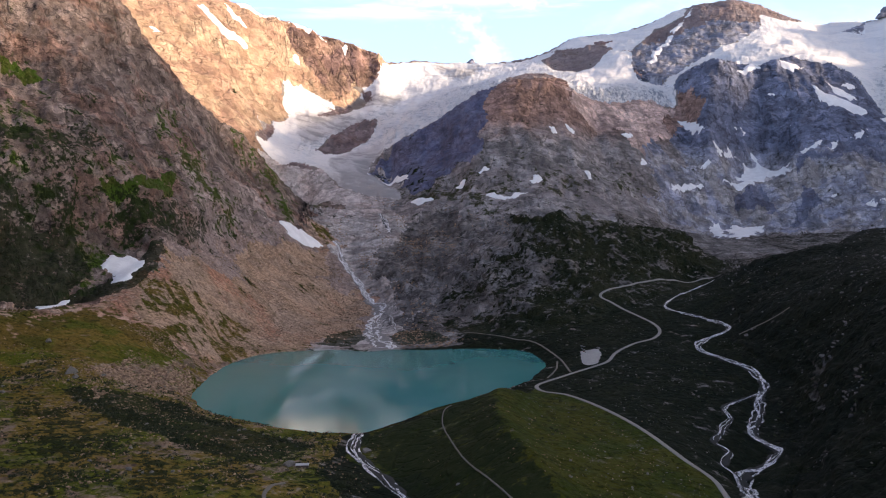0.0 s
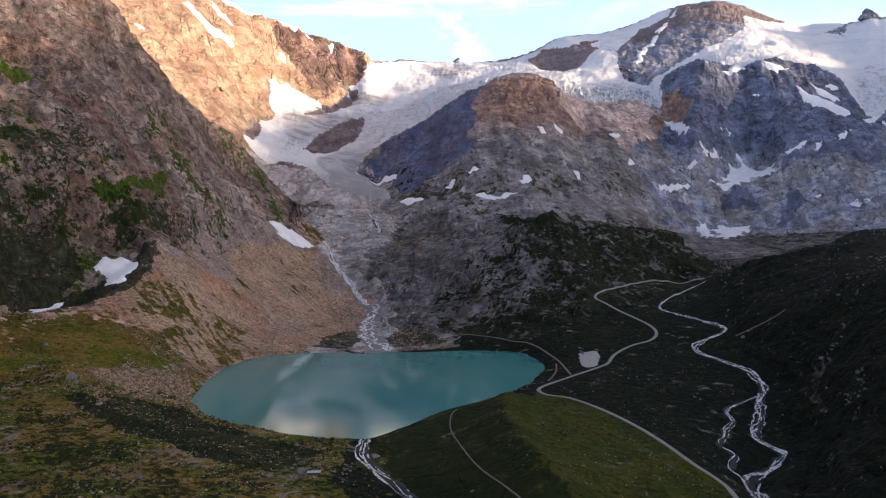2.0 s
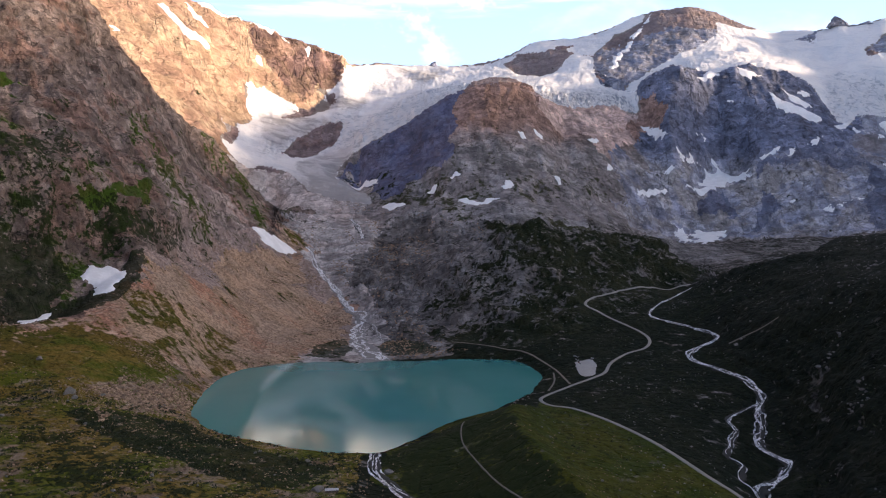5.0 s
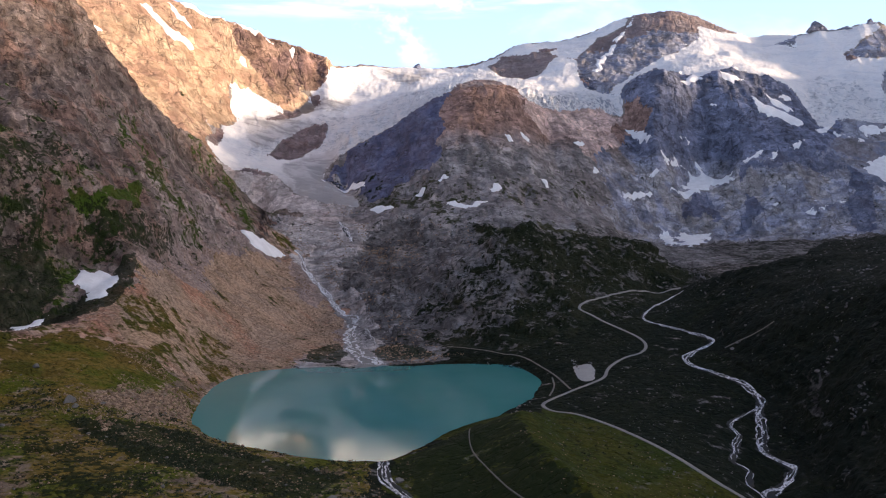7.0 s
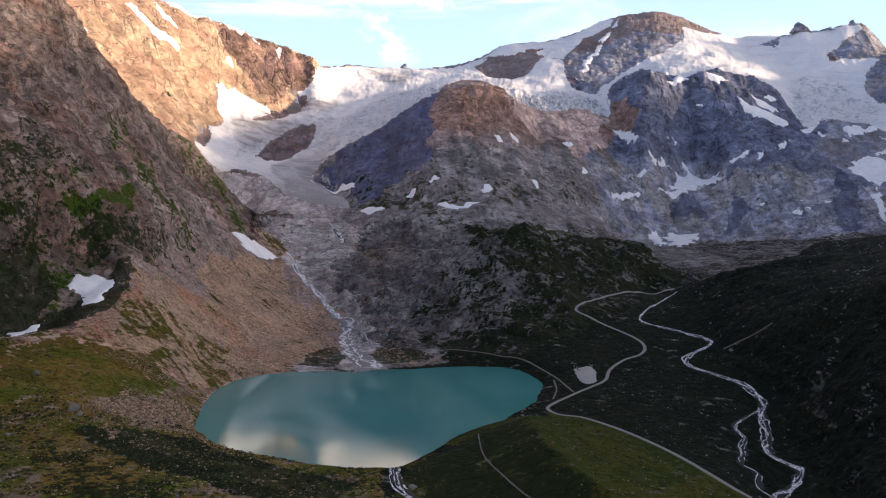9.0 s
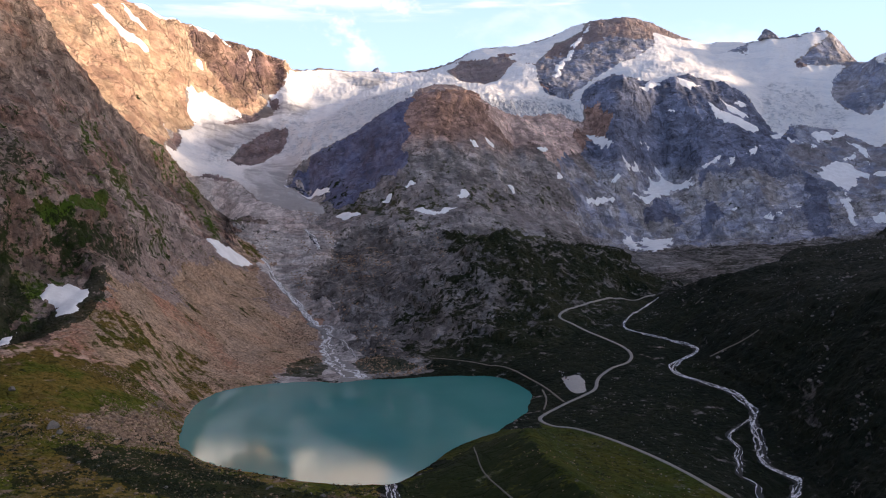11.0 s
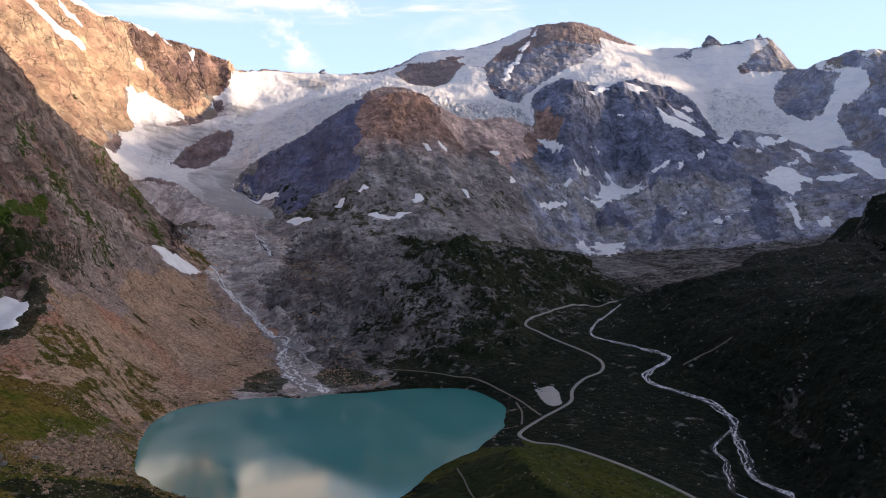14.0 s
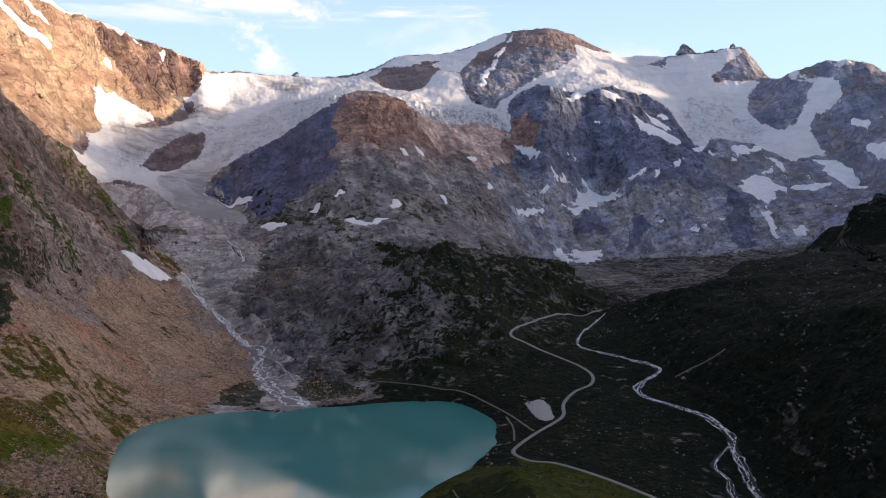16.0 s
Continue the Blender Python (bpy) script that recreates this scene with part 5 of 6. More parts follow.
def build_land():
    a = FINE
    r = rows_of(a, ROWS_DEEP)
    x, y = r * np.sin(a)[:, None], r * np.cos(a)[:, None]
    p, n = land_points(x, y)
    fields = {k: v.ravel() for k, v in land_fields(x, y, n).items()}
    f, tiles = land_faces(*x.shape), (x.shape[0] - 1, x.shape[1] - 1)
    cx, cy = x.ravel()[f].mean(1), y.ravel()[f].mean(1)
    jx, jy = cx + 100 * fbm(cx, cy, 120, 6, 61), cy + 100 * fbm(cx, cy, 120, 6, 62)
    ga, gr = to_grid(jx, jy)
    spot = np.round(ga).astype(int) % NA, np.clip(np.round(gr).astype(int), 0, NR - 1)
    lab, near = LABEL[spot], LINE_AT[spot]
    hill = [poly for n, poly in PLANS["turf"] if n == "lit_hill"][0]
    lab = np.where((lab == NAMES.index("ground")) & inside(cx, cy, hill), NAMES.index("grassy_hill"), lab)
    ice = np.full(len(f), -1)
    for k, (_, poly) in enumerate(PLANS["ice"]):
        ice[inside(cx + 6 * fbm(cx, cy, 20, 3, 71), cy + 6 * fbm(cx, cy, 20, 3, 72), poly)] = k
    for _, poly in PLANS["hole"]:
        ice[inside(cx + 6 * fbm(cx, cy, 20, 3, 71), cy + 6 * fbm(cx, cy, 20, 3, 72), poly) & (ice >= 0)] = -2
    v = p.reshape(-1, 3)
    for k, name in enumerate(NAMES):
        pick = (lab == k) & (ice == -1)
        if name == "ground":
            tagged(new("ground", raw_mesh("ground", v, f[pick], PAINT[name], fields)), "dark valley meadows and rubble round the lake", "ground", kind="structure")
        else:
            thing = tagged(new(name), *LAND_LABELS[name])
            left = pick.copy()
            # patches whose paint carries shade or sunlight, except the pinkish wall end
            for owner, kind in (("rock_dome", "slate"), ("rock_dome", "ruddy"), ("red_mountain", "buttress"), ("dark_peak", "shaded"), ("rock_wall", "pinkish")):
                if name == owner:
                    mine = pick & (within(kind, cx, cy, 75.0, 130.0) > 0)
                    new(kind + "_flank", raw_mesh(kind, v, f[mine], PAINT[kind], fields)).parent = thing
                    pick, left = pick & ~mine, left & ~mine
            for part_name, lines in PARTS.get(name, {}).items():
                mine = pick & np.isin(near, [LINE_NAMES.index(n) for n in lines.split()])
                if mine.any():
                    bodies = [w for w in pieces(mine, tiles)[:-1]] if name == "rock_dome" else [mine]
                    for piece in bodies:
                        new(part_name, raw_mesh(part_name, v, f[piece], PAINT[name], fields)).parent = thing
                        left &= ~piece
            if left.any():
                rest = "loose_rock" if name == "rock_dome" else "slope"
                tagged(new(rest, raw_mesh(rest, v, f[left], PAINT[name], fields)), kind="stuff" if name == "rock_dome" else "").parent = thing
    for name, poly in PLANS["hole"]:
        mine = (ice == -2) & inside(cx, cy, [(q[0] + 9 * np.sign(q[0] - np.mean([w[0] for w in poly])), q[1] + 9 * np.sign(q[1] - np.mean([w[1] for w in poly]))) for q in poly])
        if mine.any():
            body = pieces(mine, tiles)[0]
            tagged(new("rock_outcrop", raw_mesh("rock_outcrop", v, f[body], PAINT["outcrop"], fields)), "bare reddish-brown rock standing out of the glacier", "rock", "rocks in the glacier")
            ice[mine] = np.where(body[mine], -3, 0)
    if (ice == -2).any():
        ice[ice == -2] = 0
    for k, (name, _) in enumerate(PLANS["ice"]):
        if (ice == k).any():
            kind = "snowfield" if "snow" in name else "glacier"
            text = "bright snowfield on the rocks below the summit" if "snow" in name else "crevassed white glacier flowing between the peaks"
            if (ice == k).sum() < 1000:
                tagged(new(kind, raw_mesh(kind, v, f[ice == k], ICE, fields)), text, kind)
                continue
            thing, left, crumbs = tagged(new(kind), text, kind), ice == k, np.zeros(len(f), bool)
            for part_name, lines in ICE_PARTS.items():
                mine = left & np.isin(near, [LINE_NAMES.index(n) for n in lines.split()])
                if mine.sum() > 300:
                    *bodies, bits = pieces(mine, tiles)
                    for piece in bodies:
                        new(part_name, raw_mesh(part_name, v, f[piece], ICE, fields)).parent = thing
                    left, crumbs = left & ~mine, crumbs | bits
            if left.any():
                *bodies, bits = pieces(left, tiles)
                for piece in bodies:
                    new("ice_margin", raw_mesh("ice_margin", v, f[piece], ICE, fields)).parent = thing
                crumbs = crumbs | bits
            if crumbs.any():
                tagged(new("loose_ice", raw_mesh("loose_ice", v, f[crumbs], ICE, fields)), kind="stuff").parent = thing
    # the land round about, coarser, with the unseen ridge that blocks the sun
    ang = np.concatenate([FINE[-1:], np.radians(np.arange(48, 328, 2.0)), FINE[:1] + 2 * math.pi])
    rad = np.exp(np.linspace(math.log(300), math.log(5900), 120))
    aa, rr = np.meshgrid(ang, rad, indexing="ij")
    x, y = rr * np.sin(aa), rr * np.cos(aa)
    p, n = land_points(x, y)
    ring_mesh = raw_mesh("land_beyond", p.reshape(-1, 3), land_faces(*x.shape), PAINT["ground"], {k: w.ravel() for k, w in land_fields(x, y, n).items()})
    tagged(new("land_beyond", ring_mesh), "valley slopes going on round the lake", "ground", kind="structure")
    ang = np.radians(np.arange(0, 360, 3.0))
    aa, rr = np.meshgrid(ang, np.array([4.0, 120, 220, 302]), indexing="ij")
    x, y = rr * np.sin(aa), rr * np.cos(aa)
    z = height(x, y) - 1.5
    disc = raw_mesh("valley_floor", np.stack([x, y, z], -1).reshape(-1, 3), land_faces(*x.shape, closed=True), PAINT["grassy_hill"], {"turf": np.full(x.size, 0.9)})
    tagged(new("valley_floor", disc), "grassy valley floor below the start", "ground", kind="structure")


build_land()


# ---- water, snow, roads and plots laid on the land ----
from mathutils.geometry import delaunay_2d_cdt


def rough_outline(poly, step, wobble, cell, seed, sharp=False):
    """The outline, smoothed, sampled and made uneven."""
    q = np.array(list(poly) + [poly[0]], float)
    if sharp:
        s = np.concatenate([[0], np.cumsum(np.linalg.norm(np.diff(q, axis=0), axis=1))])
        at = np.linspace(0, s[-1], max(len(q) * 2, int(s[-1] / step)))[:-1]
        p = np.stack([np.interp(at, s, q[:, 0]), np.interp(at, s, q[:, 1])], -1)
    else:
        p = along([(x, y, 0.0) for x, y in q], step)[:-1, :2]
    x, y = p[:, 0], p[:, 1]
    return np.stack([x + wobble * fbm(x, y, cell, 3, seed), y + wobble * fbm(x, y, cell, 3, seed + 5)], -1)


def filled(outline, step):
    """Triangles that fill an outline, with points inside it."""
    lo, hi = outline.min(0), outline.max(0)
    gx, gy = np.meshgrid(np.arange(lo[0], hi[0], step), np.arange(lo[1], hi[1], step))
    gx, gy = gx.ravel() + 0.3 * step * (lattice(gx.ravel(), gy.ravel(), 3) - 0.5), gy.ravel() + 0.3 * step * (lattice(gy.ravel(), gx.ravel(), 4) - 0.5)
    keep = inside(gx, gy, [tuple(q) for q in outline])
    if keep.any():
        d = np.min(np.hypot(gx[keep][:, None] - outline[None, :, 0], gy[keep][:, None] - outline[None, :, 1]), 1)
        inner = np.stack([gx[keep], gy[keep]], -1)[d > 0.45 * step]
    else:
        inner = np.zeros((0, 2))
    n = len(outline)
    pts = [Vector(q) for q in np.vstack([outline, inner])]
    v, _, f, *_ = delaunay_2d_cdt(pts, [], [list(range(n))], 1, 1e-4)
    v = np.array([tuple(q) for q in v])
    f = np.array([t for t in f if len(t) == 3])
    d = np.min(np.hypot(v[:, None, 0] - outline[None, :, 0], v[:, None, 1] - outline[None, :, 1]), 1)
    return v, f, d


def sheet_thing(name, poly, paint, step, wobble, cell, thick, sunk, text, category, kind="", flat=None, seed=0, edge=None, sharp=False):
    """A patch that lies on the land: its edge sunk into it, its middle proud of it."""
    outline = rough_outline(poly, edge or step * 0.6, wobble, cell, seed, sharp)
    v, f, d = filled(outline, step)
    z = np.full(len(v), flat) if flat is not None else height(v[:, 0], v[:, 1]) - sunk + (thick + sunk) * np.clip(d / (1.2 * step), 0, 1) ** 0.6
    ob = new(name, raw_mesh(name, np.column_stack([v, z]), f, paint))
    return tagged(ob, text, category, kind=kind)


lake = sheet_thing("lake", LAKE, WATER, 40, 6.0, 45, 0, 0, "still turquoise glacial lake with soft reflections", "lake", "structure", flat=0.0, seed=3, edge=5)

for k, (name, poly) in enumerate(PLANS["snow"]):
    q = np.array(poly, float)
    size = math.sqrt(max(1.0, 0.5 * abs(np.dot(q[:, 0], np.roll(q[:, 1], 1)) - np.dot(q[:, 1], np.roll(q[:, 0], 1)))))
    far = np.hypot(*q.mean(0)) / 1500
    tagged(sheet_thing("snow_patch", poly, SNOW, max(3.5 * far, size / 14), 0.19 * size + 1.0, 0.28 * size + 4, 1.6 * far + 0.6, 1.2,
                       "old white snow patch lying in a rocky hollow", "snow patch", seed=100 + k, edge=max(1.6 * far, size / 40), sharp=True), group="snow patches on the mountains")


def ribbon(name, pts, width, paint, lift, text, category, ragged=0.1, seed=0, step=3.0):
    """A strip of road or water along a line, following the land."""
    c = along([(x, y, 0.0) for x, y in pts], step)[:, :2]
    t = np.gradient(c, axis=0)
    t /= np.maximum(np.linalg.norm(t, axis=1, keepdims=True), 1e-9)
    side = np.stack([t[:, 1], -t[:, 0]], -1)
    s = np.arange(len(c)) * step
    w = width if np.ndim(width) else np.full(len(c), width)
    if np.ndim(width):
        w = np.interp(np.linspace(0, 1, len(c)), np.linspace(0, 1, len(width)), width)
    mid = height(c[:, 0], c[:, 1])
    for _ in range(4):
        mid[1:-1] = 0.5 * mid[1:-1] + 0.25 * (mid[:-2] + mid[2:])
    cols = []
    for u in (-1.0, -0.92, -0.4, 0.0, 0.4, 0.92, 1.0):
        half = 0.5 * w * (1 + ragged * fbm(s, s * 0 + 9 * np.sign(u), 12, 3, seed + 3))
        q = c + side * (u * half)[:, None]
        h = height(q[:, 0], q[:, 1])
        z = np.maximum(0.35 * h + 0.65 * mid, h - 0.3) + lift
        cols.append(np.column_stack([q, z - (0.9 if abs(u) == 1 else 0)]))
    v = np.stack(cols, 1)
    f = land_faces(len(c), 7)
    strip = new(name, raw_mesh(name, v.reshape(-1, 3), f, paint))
    return tagged(strip, text, category, kind="structure") if category else strip


WAYS = {"road": (5.0, ROAD, "narrow pale grey gravel road winding up the valley"), "hill_path": (1.2, TRACK, "worn footpath over the grassy hill"),
        "shore_path": (2.6, TRACK, "footpath above the lake shore"), "ridge_track": (3.0, TRACK, "faint track across the shaded ridge"),
        "meadow_track": (3.0, TRACK, "stony farm track bending through the meadow"), "road_spur": (2.4, TRACK, "path joining the road")}
for name, pts in PLANS["way"]:
    w, paint, text = WAYS[name]
    ribbon(name, pts, w, paint, 0.55, text, "road" if name == "road" else "path", 0.08 if name == "road" else 0.35, 11)
STREAMS = {  # breadth of the stony bed, number of strands, paint, words
    "river": ((5, 6, 7, 8, 9, 11, 11, 11, 12), 5, FOAM, "white braided mountain river over dark stones"),
    "river_arm": ((4, 6, 7, 7, 6), 3, FOAM, "side arm of the white river over dark stones"),
    "glacier_stream": ((9, 13, 17, 17, 20, 20, 24, 30), 5, MELT, "grey meltwater stream falling to the lake"),
    "stream_arm": ((3, 6, 7, 4), 2, MELT, "thin arm of the meltwater stream"),
    "waterfall": ((9, 13, 12), 6, FOAM, "white waterfall below the glacier snout"),
    "outlet_stream": ((10, 10, 10, 11, 12, 12), 4, FOAM, "foaming stream leaving the lake")}
for m, (name, pts) in enumerate(PLANS["river"]):
    bed, strands, paint, text = STREAMS[name]
    stream = ribbon(name, pts, bed, SILT if paint == MELT else RIVER_BED, 0.3, text, "stream", 0.9, 23 + m, 2.0)
    c = along([(x, y, 0.0) for x, y in pts], 5.0)[:, :2]
    s = np.arange(len(c)) * 5.0
    side = np.gradient(c, axis=0)
    side = np.stack([side[:, 1], -side[:, 0]], -1) / np.maximum(np.linalg.norm(side, axis=1, keepdims=True), 1e-6)
    breadth = np.interp(np.linspace(0, 1, len(c)), np.linspace(0, 1, len(bed)), bed)
    for k in range(strands):  # the braids cross one another over the bed
        off = breadth * (0.95 * fbm(s, s * 0 + 31 * k, 70, 3, 7 + k + 9 * m) + 0.16 * fbm(s, s * 0, 11, 2, 70 + k))
        w = np.clip(breadth * (0.14 + 0.24 * fbm(s, s * 0 + 5, 26, 4, 50 + k + 9 * m)), 0.15, 9)
        q = c + side * off[:, None]
        ribbon("strand", [tuple(v) for v in q], tuple(w), paint, 0.5 + 0.06 * k, "", "", 0.6, 40 + k, 2.0).parent = stream
for name, poly in PLANS["plot"]:
    if name == "car_park":
        sheet_thing(name, poly, GRAVEL, 6, 0.6, 10, 0.7, 0.1, "pale gravel car park beside the road", "car park", "structure", seed=7, edge=3)
    else:
        sheet_thing(name, poly, SILT, 9, 6, 25, 0.5, 0.5, "grey silt fan where the stream enters the lake", "delta", "structure", seed=9, edge=3)


# ---- loose things: boulders, shrubs, cars and a hut ----
def part(name, bm, paint, parent, label=""):
    """Links a bmesh as one mesh object under a thing."""
    me = bpy.data.meshes.new(name)
    bm.to_mesh(me)
    bm.free()
    me.materials.append(paint)
    ob = new(name, me)
    ob.parent = parent
    if label:
        ob["label"] = label
    return ob


def box(bm, sx, sy, sz, x=0, y=0, z=0, bevel=0.0):
    made = bmesh.ops.create_cube(bm, size=1.0, matrix=Matrix.Translation((x, y, z)) @ Matrix.Diagonal((sx, sy, sz, 1)))
    if bevel:
        edges = list({e for v in made["verts"] for e in v.link_edges})
        bmesh.ops.bevel(bm, geom=edges, offset=bevel, segments=2, affect="EDGES")
    return made["verts"]


def stone_shape(seed, fine=2):
    """An angular boulder about 1 m across: a ball cut flat on many sides."""
    rng = random.Random(seed)
    bm = bmesh.new()
    bmesh.ops.create_icosphere(bm, subdivisions=fine, radius=0.62)
    cuts = [(Vector((rng.uniform(-1, 1), rng.uniform(-1, 1), rng.uniform(-0.6, 1))).normalized(), rng.uniform(0.30, 0.48)) for _ in range(9)]
    stretch = (rng.uniform(0.8, 1.3), rng.uniform(0.7, 1.1), rng.uniform(0.55, 0.85))
    for v in bm.verts:
        for n, d in cuts:
            over = v.co.dot(n) - d
            if over > 0:
                v.co -= n * over
        v.co *= 1 + 0.06 * noise.noise(v.co * 4 + Vector((seed, 0, 0)))
        v.co = Vector(c * s for c, s in zip(v.co, stretch))
    return bm


def pinnacle(x, y, broad, tall, lean, seed, text):
    """A rock tooth on the skyline: a cone broken into ledges and flat faces."""
    bm = bmesh.new()
    bmesh.ops.create_cone(bm, cap_ends=True, segments=14, radius1=0.5, radius2=0.06, depth=1.0)
    bmesh.ops.subdivide_edges(bm, edges=bm.edges[:], cuts=3, use_grid_fill=True)
    for q in bm.verts:
        q.co += noise.noise_vector(q.co * 2.3 + Vector((seed, 0, 0))) * 0.16 + noise.noise_vector(q.co * 6 + Vector((0, seed, 0))) * 0.06
        q.co = Vector(((q.co.x + lean * (q.co.z + 0.5)) * broad, q.co.y * broad, (q.co.z + 0.3) * tall))
    me = bpy.data.meshes.new("rock_pinnacle")
    bm.to_mesh(me), bm.free()
    me.materials.append(PAINT["west_peak"])
    ob = new("rock_pinnacle", me)
    ob.location = (x, y, float(height(np.array([float(x)]), np.array([float(y)]))[0]))
    return tagged(ob, text, "rock", "pinnacles on the skyline")


pinnacle(2104, 3962, 100, 50, -0.1, 3, "dark rock tooth standing out of the snow ridge")
pinnacle(2230, 3950, 80, 20, 0.2, 7, "low dark rock on the snow ridge")
pinnacle(2352, 3936, 56, 30, 0.1, 11, "small dark rock tip on the snow summit")
pinnacle(140, 4040, 60, 28, 0.1, 18, "low dark rock on the snow saddle")
STONES = []
for k in range(6):
    me = bpy.data.meshes.new("boulder")
    shape = stone_shape(k, 2)
    shape.to_mesh(me), shape.free()
    me.materials.append(STONE)
    STONES.append(me)
SMALL = []
for k in range(5):
    shape = stone_shape(20 + k, 1)
    SMALL.append((np.array([tuple(v.co) for v in shape.verts]), np.array([[v.index for v in f.verts] for f in shape.faces])))
    shape.free()


def in_plan(kind, name):
    return [p for n, p in PLANS[kind] if n == name][0]


def boulder(x, y, size, rng, text="grey angular boulder lying on the slope"):
    ob = new("boulder", STONES[rng.randrange(6)])
    z = float(height(np.array([x]), np.array([y]))[0])
    ob.matrix_basis = pose(x, y, z + 0.12 * size, rng.uniform(-12, 12), rng.uniform(-12, 12), rng.uniform(0, 360)) @ Matrix.Scale(size, 4)
    return tagged(ob, text, "boulder", "boulders on the slopes")


def spots(count, x0, x1, y0, y1, seed, clump=60):
    """Places strewn unevenly over a stretch of the land, off the water and the roads."""
    rng = np.random.RandomState(seed)
    x, y = rng.uniform(x0, x1, count * 6), rng.uniform(y0, y1, count * 6)
    keep = (fbm(x, y, clump, 3, seed) > rng.uniform(-0.25, 0.35, len(x))) & (sample(CALM, x, y) < 0.2) & ~inside(x, y, LAKE)
    return x[keep][:count], y[keep][:count], rng


def strew(name, count, area, sizes, seed, text, paint=LOOSE, clump=60, poly=None):
    """Many small stones as one piece of stuff."""
    if poly:
        q = np.array(poly)
        x, y, rng = spots(count * 2, q[:, 0].min(), q[:, 0].max(), q[:, 1].min(), q[:, 1].max(), seed, clump)
        keep = inside(x, y, poly)
        x, y = x[keep][:count], y[keep][:count]
    else:
        x, y, rng = spots(count, *area, seed, clump)
    z = height(x, y)
    vs, fs, base = [], [], 0
    for k in range(len(x)):
        v, f = SMALL[rng.randint(5)]
        s = sizes[0] * (sizes[1] / sizes[0]) ** (rng.rand() ** 2.2)
        a = rng.uniform(0, 6.28)
        c, t = math.cos(a) * s, math.sin(a) * s
        vs.append(np.column_stack([v[:, 0] * c - v[:, 1] * t + x[k], v[:, 0] * t + v[:, 1] * c + y[k], v[:, 2] * s + z[k] + 0.1 * s]))
        fs.append(f + base)
        base += len(v)
    me = raw_mesh(name, np.vstack(vs), np.vstack(fs), paint)
    me.polygons.foreach_set("use_smooth", np.zeros(len(me.polygons), bool))
    return tagged(new(name, me), text, "stones", kind="stuff")


rng = random.Random(5)
for x, y, size, text in ((-402, 892, 11, "large pale boulder at the foot of the moraine"), (-392, 880, 7, "pale boulder beside a larger one"), (-127, 668, 9, "pinkish-grey boulder in the meadow near a hut"),
                         (-372, 905, 6, "grey boulder on the moraine foot"), (-470, 985, 8, "grey boulder on the mossy slope"), (-70, 742, 9, "brown boulder beside the lake outlet")):
    boulder(x, y, size, rng, text)
for count, area, low, high, seed in ((60, (-480, -120, 620, 960), 2.2, 5.0, 1), (40, (60, 420, 900, 1250), 1.8, 4.0, 2), (50, (420, 900, 850, 1500), 2.5, 7.0, 3), (40, (150, 700, 1450, 2050), 3.0, 7.0, 4), (25, (0, 230, 600, 830), 1.5, 3.2, 6)):
    xs, ys, _ = spots(count, *area, seed)
    for x, y in zip(xs, ys):
        boulder(float(x), float(y), low * (high / low) ** (rng.random() ** 2), rng)
CRAGS = []
for k in range(4):
    me = bpy.data.meshes.new("crag")
    shape = stone_shape(50 + k, 3)
    shape.to_mesh(me), shape.free()
    me.materials.append(PAINT["rocky_knoll"])
    CRAGS.append(me)
for x, y, count, reach in ((573, 1145, 12, 20), (536, 1074, 9, 14), (470, 986, 16, 22), (417, 843, 14, 20), (656, 1202, 12, 24), (402, 805, 10, 16), (441, 1194, 7, 9)):
    for _ in range(count):  # crags breaking through the turf
        u, v = rng.uniform(-1, 1), rng.uniform(-1, 1)
        crag, size = new("crag", CRAGS[rng.randrange(4)]), rng.uniform(2.0, 5.5)
        at = (x + reach * u, y + reach * (0.8 * u + 0.6 * v))
        crag.matrix_basis = pose(*at, float(height(np.array([at[0]]), np.array([at[1]]))[0]) - 0.2 * size, rng.uniform(-20, 20), rng.uniform(-20, 20), rng.uniform(0, 360)) @ Matrix.Diagonal((size * 1.4, size, size, 1))
        tagged(crag, "grey crag breaking through dark turf", "crag", "crags on the shaded ridge")
strew("meadow_stones", 5200, (-520, -60, 560, 960), (0.6, 2.8), 11, "pale stones strewn through the rough meadow", clump=45)
strew("moraine_rubble", 5000, (-430, -150, 860, 1300), (0.6, 2.8), 12, "pinkish rubble below the moraine", clump=70)
strew("valley_stones", 1700, (60, 620, 620, 1500), (0.7, 2.4), 13, "pale stones scattered between road and river", GREY_STONES, clump=50)
strew("hill_stones", 500, (-20, 200, 560, 860), (0.5, 1.6), 17, "small pale stones on the grassy hill", clump=40)
strew("ridge_stones", 1500, (430, 1100, 800, 1700), (1.0, 4.0), 14, "pale stones on the shaded ridge", GREY_STONES, clump=80)
strew("knoll_stones", 2200, (-100, 750, 1450, 2100), (1.2, 4.5), 15, "pale blocks on the rocky knoll", GREY_STONES, clump=90)
strew("bank_rubble", 2600, None, (0.9, 5.5), 18, "jumble of pale brown blocks below the moraine", clump=40, poly=in_plan("rubble", "bank_rubble"))
strew("scree_stones", 5000, None, (0.8, 3.2), 19, "pinkish-brown stones on the scree", clump=60, poly=in_plan("scree", "scree"))
strew("cirque_rubble", 4200, None, (1.4, 5.5), 20, "grey blocks along the meltwater stream", clump=70, poly=in_plan("bare", "stream_rubble"))
strew("stream_rubble", 1800, (-320, 60, 1330, 2150), (1.0, 3.5), 16, "grey rubble along the glacier stream", clump=60)


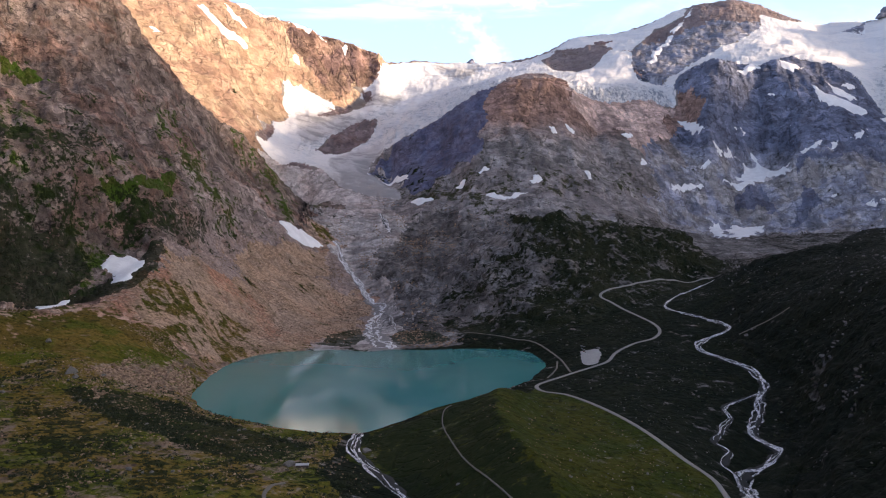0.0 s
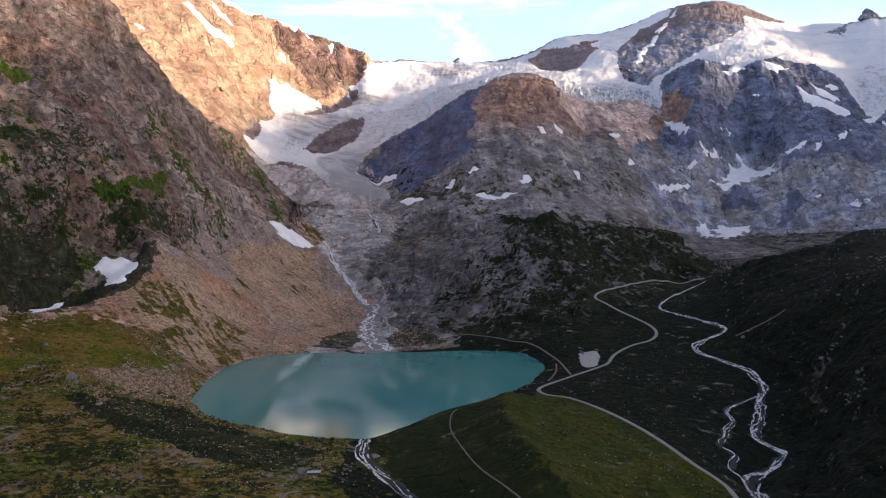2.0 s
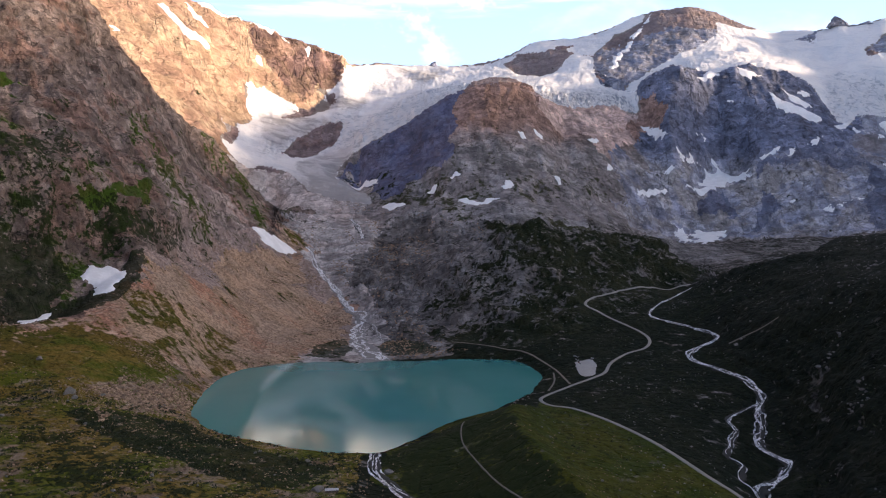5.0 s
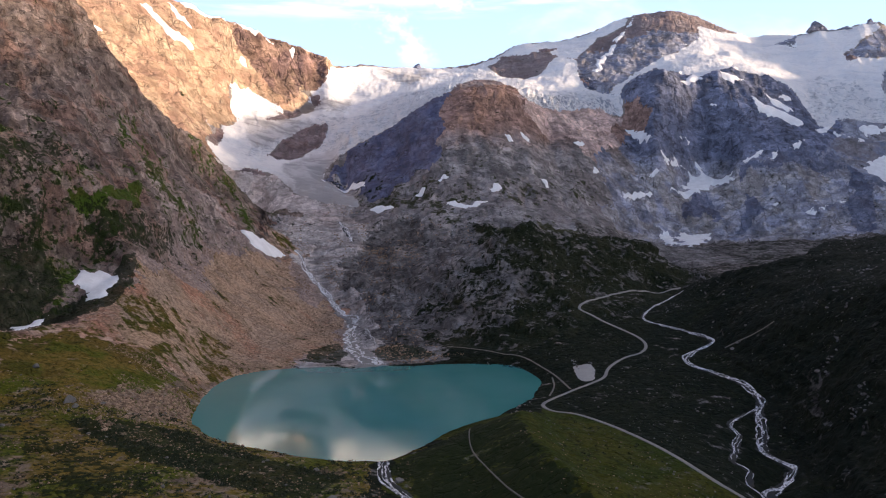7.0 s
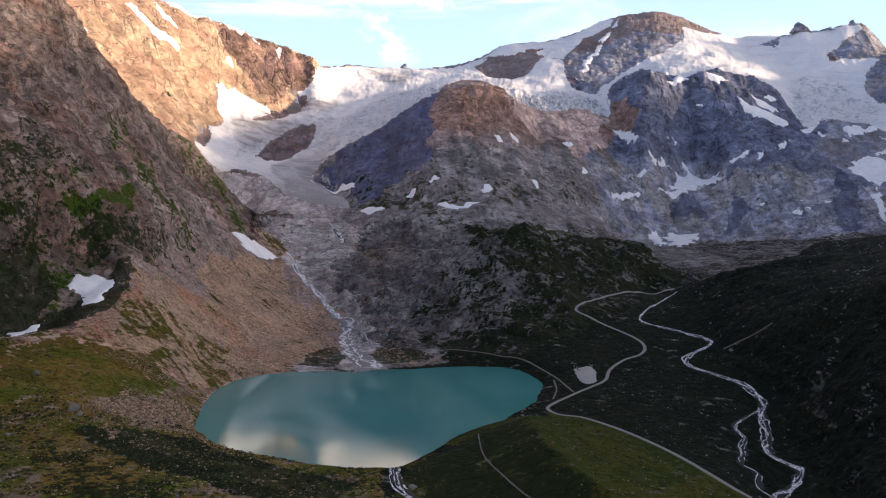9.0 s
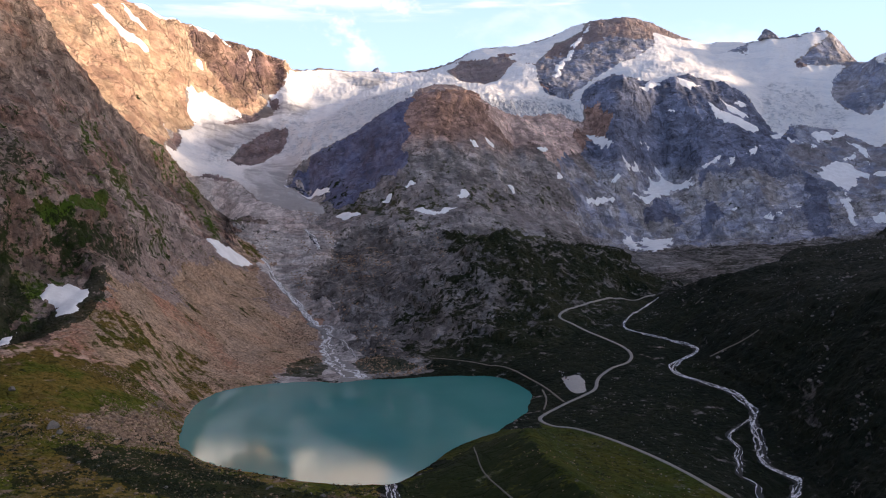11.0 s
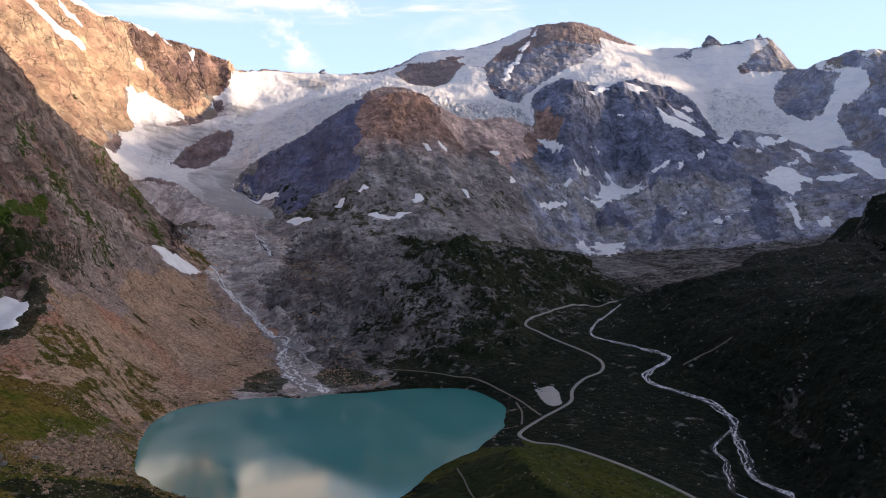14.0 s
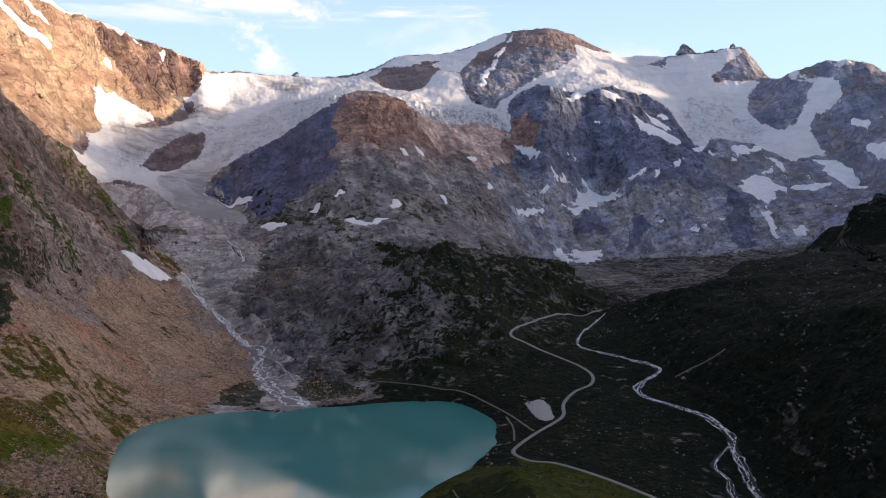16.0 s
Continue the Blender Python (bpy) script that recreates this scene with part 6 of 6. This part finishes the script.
def shrubs(name, plans, extra, seed, text):
    """Low bushes of small leaf clumps, as one piece of stuff."""
    r = np.random.RandomState(seed)
    xs, ys = [], []
    for poly in plans:
        q = np.array(poly)
        x, y = r.uniform(q[:, 0].min(), q[:, 0].max(), 6000), r.uniform(q[:, 1].min(), q[:, 1].max(), 6000)
        keep = inside(x, y, poly) & (fbm(x, y, 35, 3, seed) > -0.05) & (sample(CALM, x, y) < 0.25)
        xs.append(x[keep][:1300]), ys.append(y[keep][:1300])
    for area, count in extra:
        x, y, _ = spots(count, *area, seed + 3, 40)
        xs.append(x), ys.append(y)
    x, y = np.concatenate(xs), np.concatenate(ys)
    z = height(x, y)
    n, leaves = len(x), 16
    size = r.uniform(0.9, 2.3, n)[:, None, None]
    d = r.normal(size=(n, leaves, 3))
    d /= np.linalg.norm(d, axis=2, keepdims=True)
    d[..., 2] = np.abs(d[..., 2])
    mid = np.stack([x, y, z], -1)[:, None, :] + d * size * r.uniform(0.5, 1.0, (n, leaves, 1)) * (1.2, 1.2, 0.8)
    tri = mid[:, :, None, :] + r.normal(size=(n, leaves, 3, 3)) * (0.30 * size)[..., None]
    v = tri.reshape(-1, 3)
    me = raw_mesh(name, v, np.arange(len(v)).reshape(-1, 3), BARK)
    return tagged(new(name, me), text, "shrubs", kind="stuff")


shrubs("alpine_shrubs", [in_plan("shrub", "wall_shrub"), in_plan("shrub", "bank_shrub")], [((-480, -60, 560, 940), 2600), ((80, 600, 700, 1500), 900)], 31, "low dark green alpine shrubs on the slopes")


def car(paint, x, y, turn, text):
    """A small parked car: body, cabin, four wheels and lamps."""
    z = float(height(np.array([x]), np.array([y]))[0]) + 0.72
    thing = new("car")
    thing.matrix_basis = pose(x, y, z, 0, 0, turn)
    bm = bmesh.new()
    box(bm, 4.3, 1.75, 0.62, z=0.62, bevel=0.14)
    body = part("body", bm, paint, thing)
    bm = bmesh.new()
    for v in box(bm, 2.5, 1.6, 0.6, x=-0.2, z=1.2):
        if v.co.z > 1.2:
            v.co.x, v.co.y = -0.25 + (v.co.x + 0.2) * 0.68, v.co.y * 0.82
    part("windows", bm, GLASS, body)
    bm = bmesh.new()
    box(bm, 1.72, 1.32, 0.06, x=-0.25, z=1.52, bevel=0.02)
    part("roof", bm, paint, body)
    for wx in (-1.35, 1.35):
        for wy in (-0.8, 0.8):
            bm = bmesh.new()
            bmesh.ops.create_cone(bm, cap_ends=True, segments=16, radius1=0.32, radius2=0.32, depth=0.22, matrix=pose(wx, wy, 0.32, 90))
            part("wheel", bm, RUBBER, thing)
    for wy in (-0.6, 0.6):
        bm = bmesh.new()
        box(bm, 0.08, 0.32, 0.14, x=2.14, y=wy, z=0.72)
        part("headlight", bm, GREY_PAINT, body)
    return tagged(thing, text, "car", "cars in the car park")


car(WHITE_PAINT, 201, 1215, 70, "small white car parked on pale gravel")
car(WHITE_PAINT, 203, 1212, 82, "small white car parked on pale gravel")
car(GREY_PAINT, 205, 1208, 75, "small silver car parked on pale gravel")
car(DARK_PAINT, 207, 1205, 84, "small dark car parked on pale gravel")
car(WHITE_PAINT, 200, 1199, 85, "small white car parked on pale gravel")
car(GREY_PAINT, 201, 1190, 63, "small silver car parked on pale gravel")
car(RED_PAINT, 200, 1180, 61, "small red car parked on pale gravel")
car(WHITE_PAINT, 200, 1170, 93, "small white car parked on pale gravel")
car(DARK_PAINT, 219, 1195, 70, "small dark car parked on pale gravel")
car(GREY_PAINT, 221, 1192, 69, "small silver car parked on pale gravel")
car(WHITE_PAINT, 223, 1189, 100, "small white car parked on pale gravel")


def hut(x, y, turn):
    """A low timber barn with a pale sheet roof."""
    z = float(height(np.array([x]), np.array([y]))[0]) - 0.2
    thing = new("barn")
    thing.matrix_basis = pose(x, y, z, 0, 0, turn)
    bm = bmesh.new()
    box(bm, 10, 4.6, 2.6, z=1.3)
    part("wall", bm, TIMBER, thing)
    for side, slope in ((-1, 22), (1, -22)):
        bm = bmesh.new()
        box(bm, 10.8, 2.9, 0.1)
        ob = part("roof", bm, TIN, thing, "pale sheet-metal roof")
        ob.matrix_basis = pose(0, side * 1.3, 3.1, -side * 22)
    for side in (-1, 1):
        bm = bmesh.new()
        tri = [bm.verts.new((side * 4.98, yy, zz)) for yy, zz in ((-2.3, 2.6), (2.3, 2.6), (0, 3.55))]
        tri2 = [bm.verts.new((side * 4.86, yy, zz)) for yy, zz in ((-2.3, 2.6), (2.3, 2.6), (0, 3.55))]
        bm.faces.new(tri), bm.faces.new(tri2[::-1])
        part("gable", bm, TIMBER, thing)
    bm = bmesh.new()
    box(bm, 1.2, 0.12, 2.0, x=2.5, y=-2.35, z=1.0)
    part("door", bm, TIMBER, thing)
    return tagged(thing, "low timber barn with a pale metal roof in the meadow", "barn")


hut(-115, 666, 4)
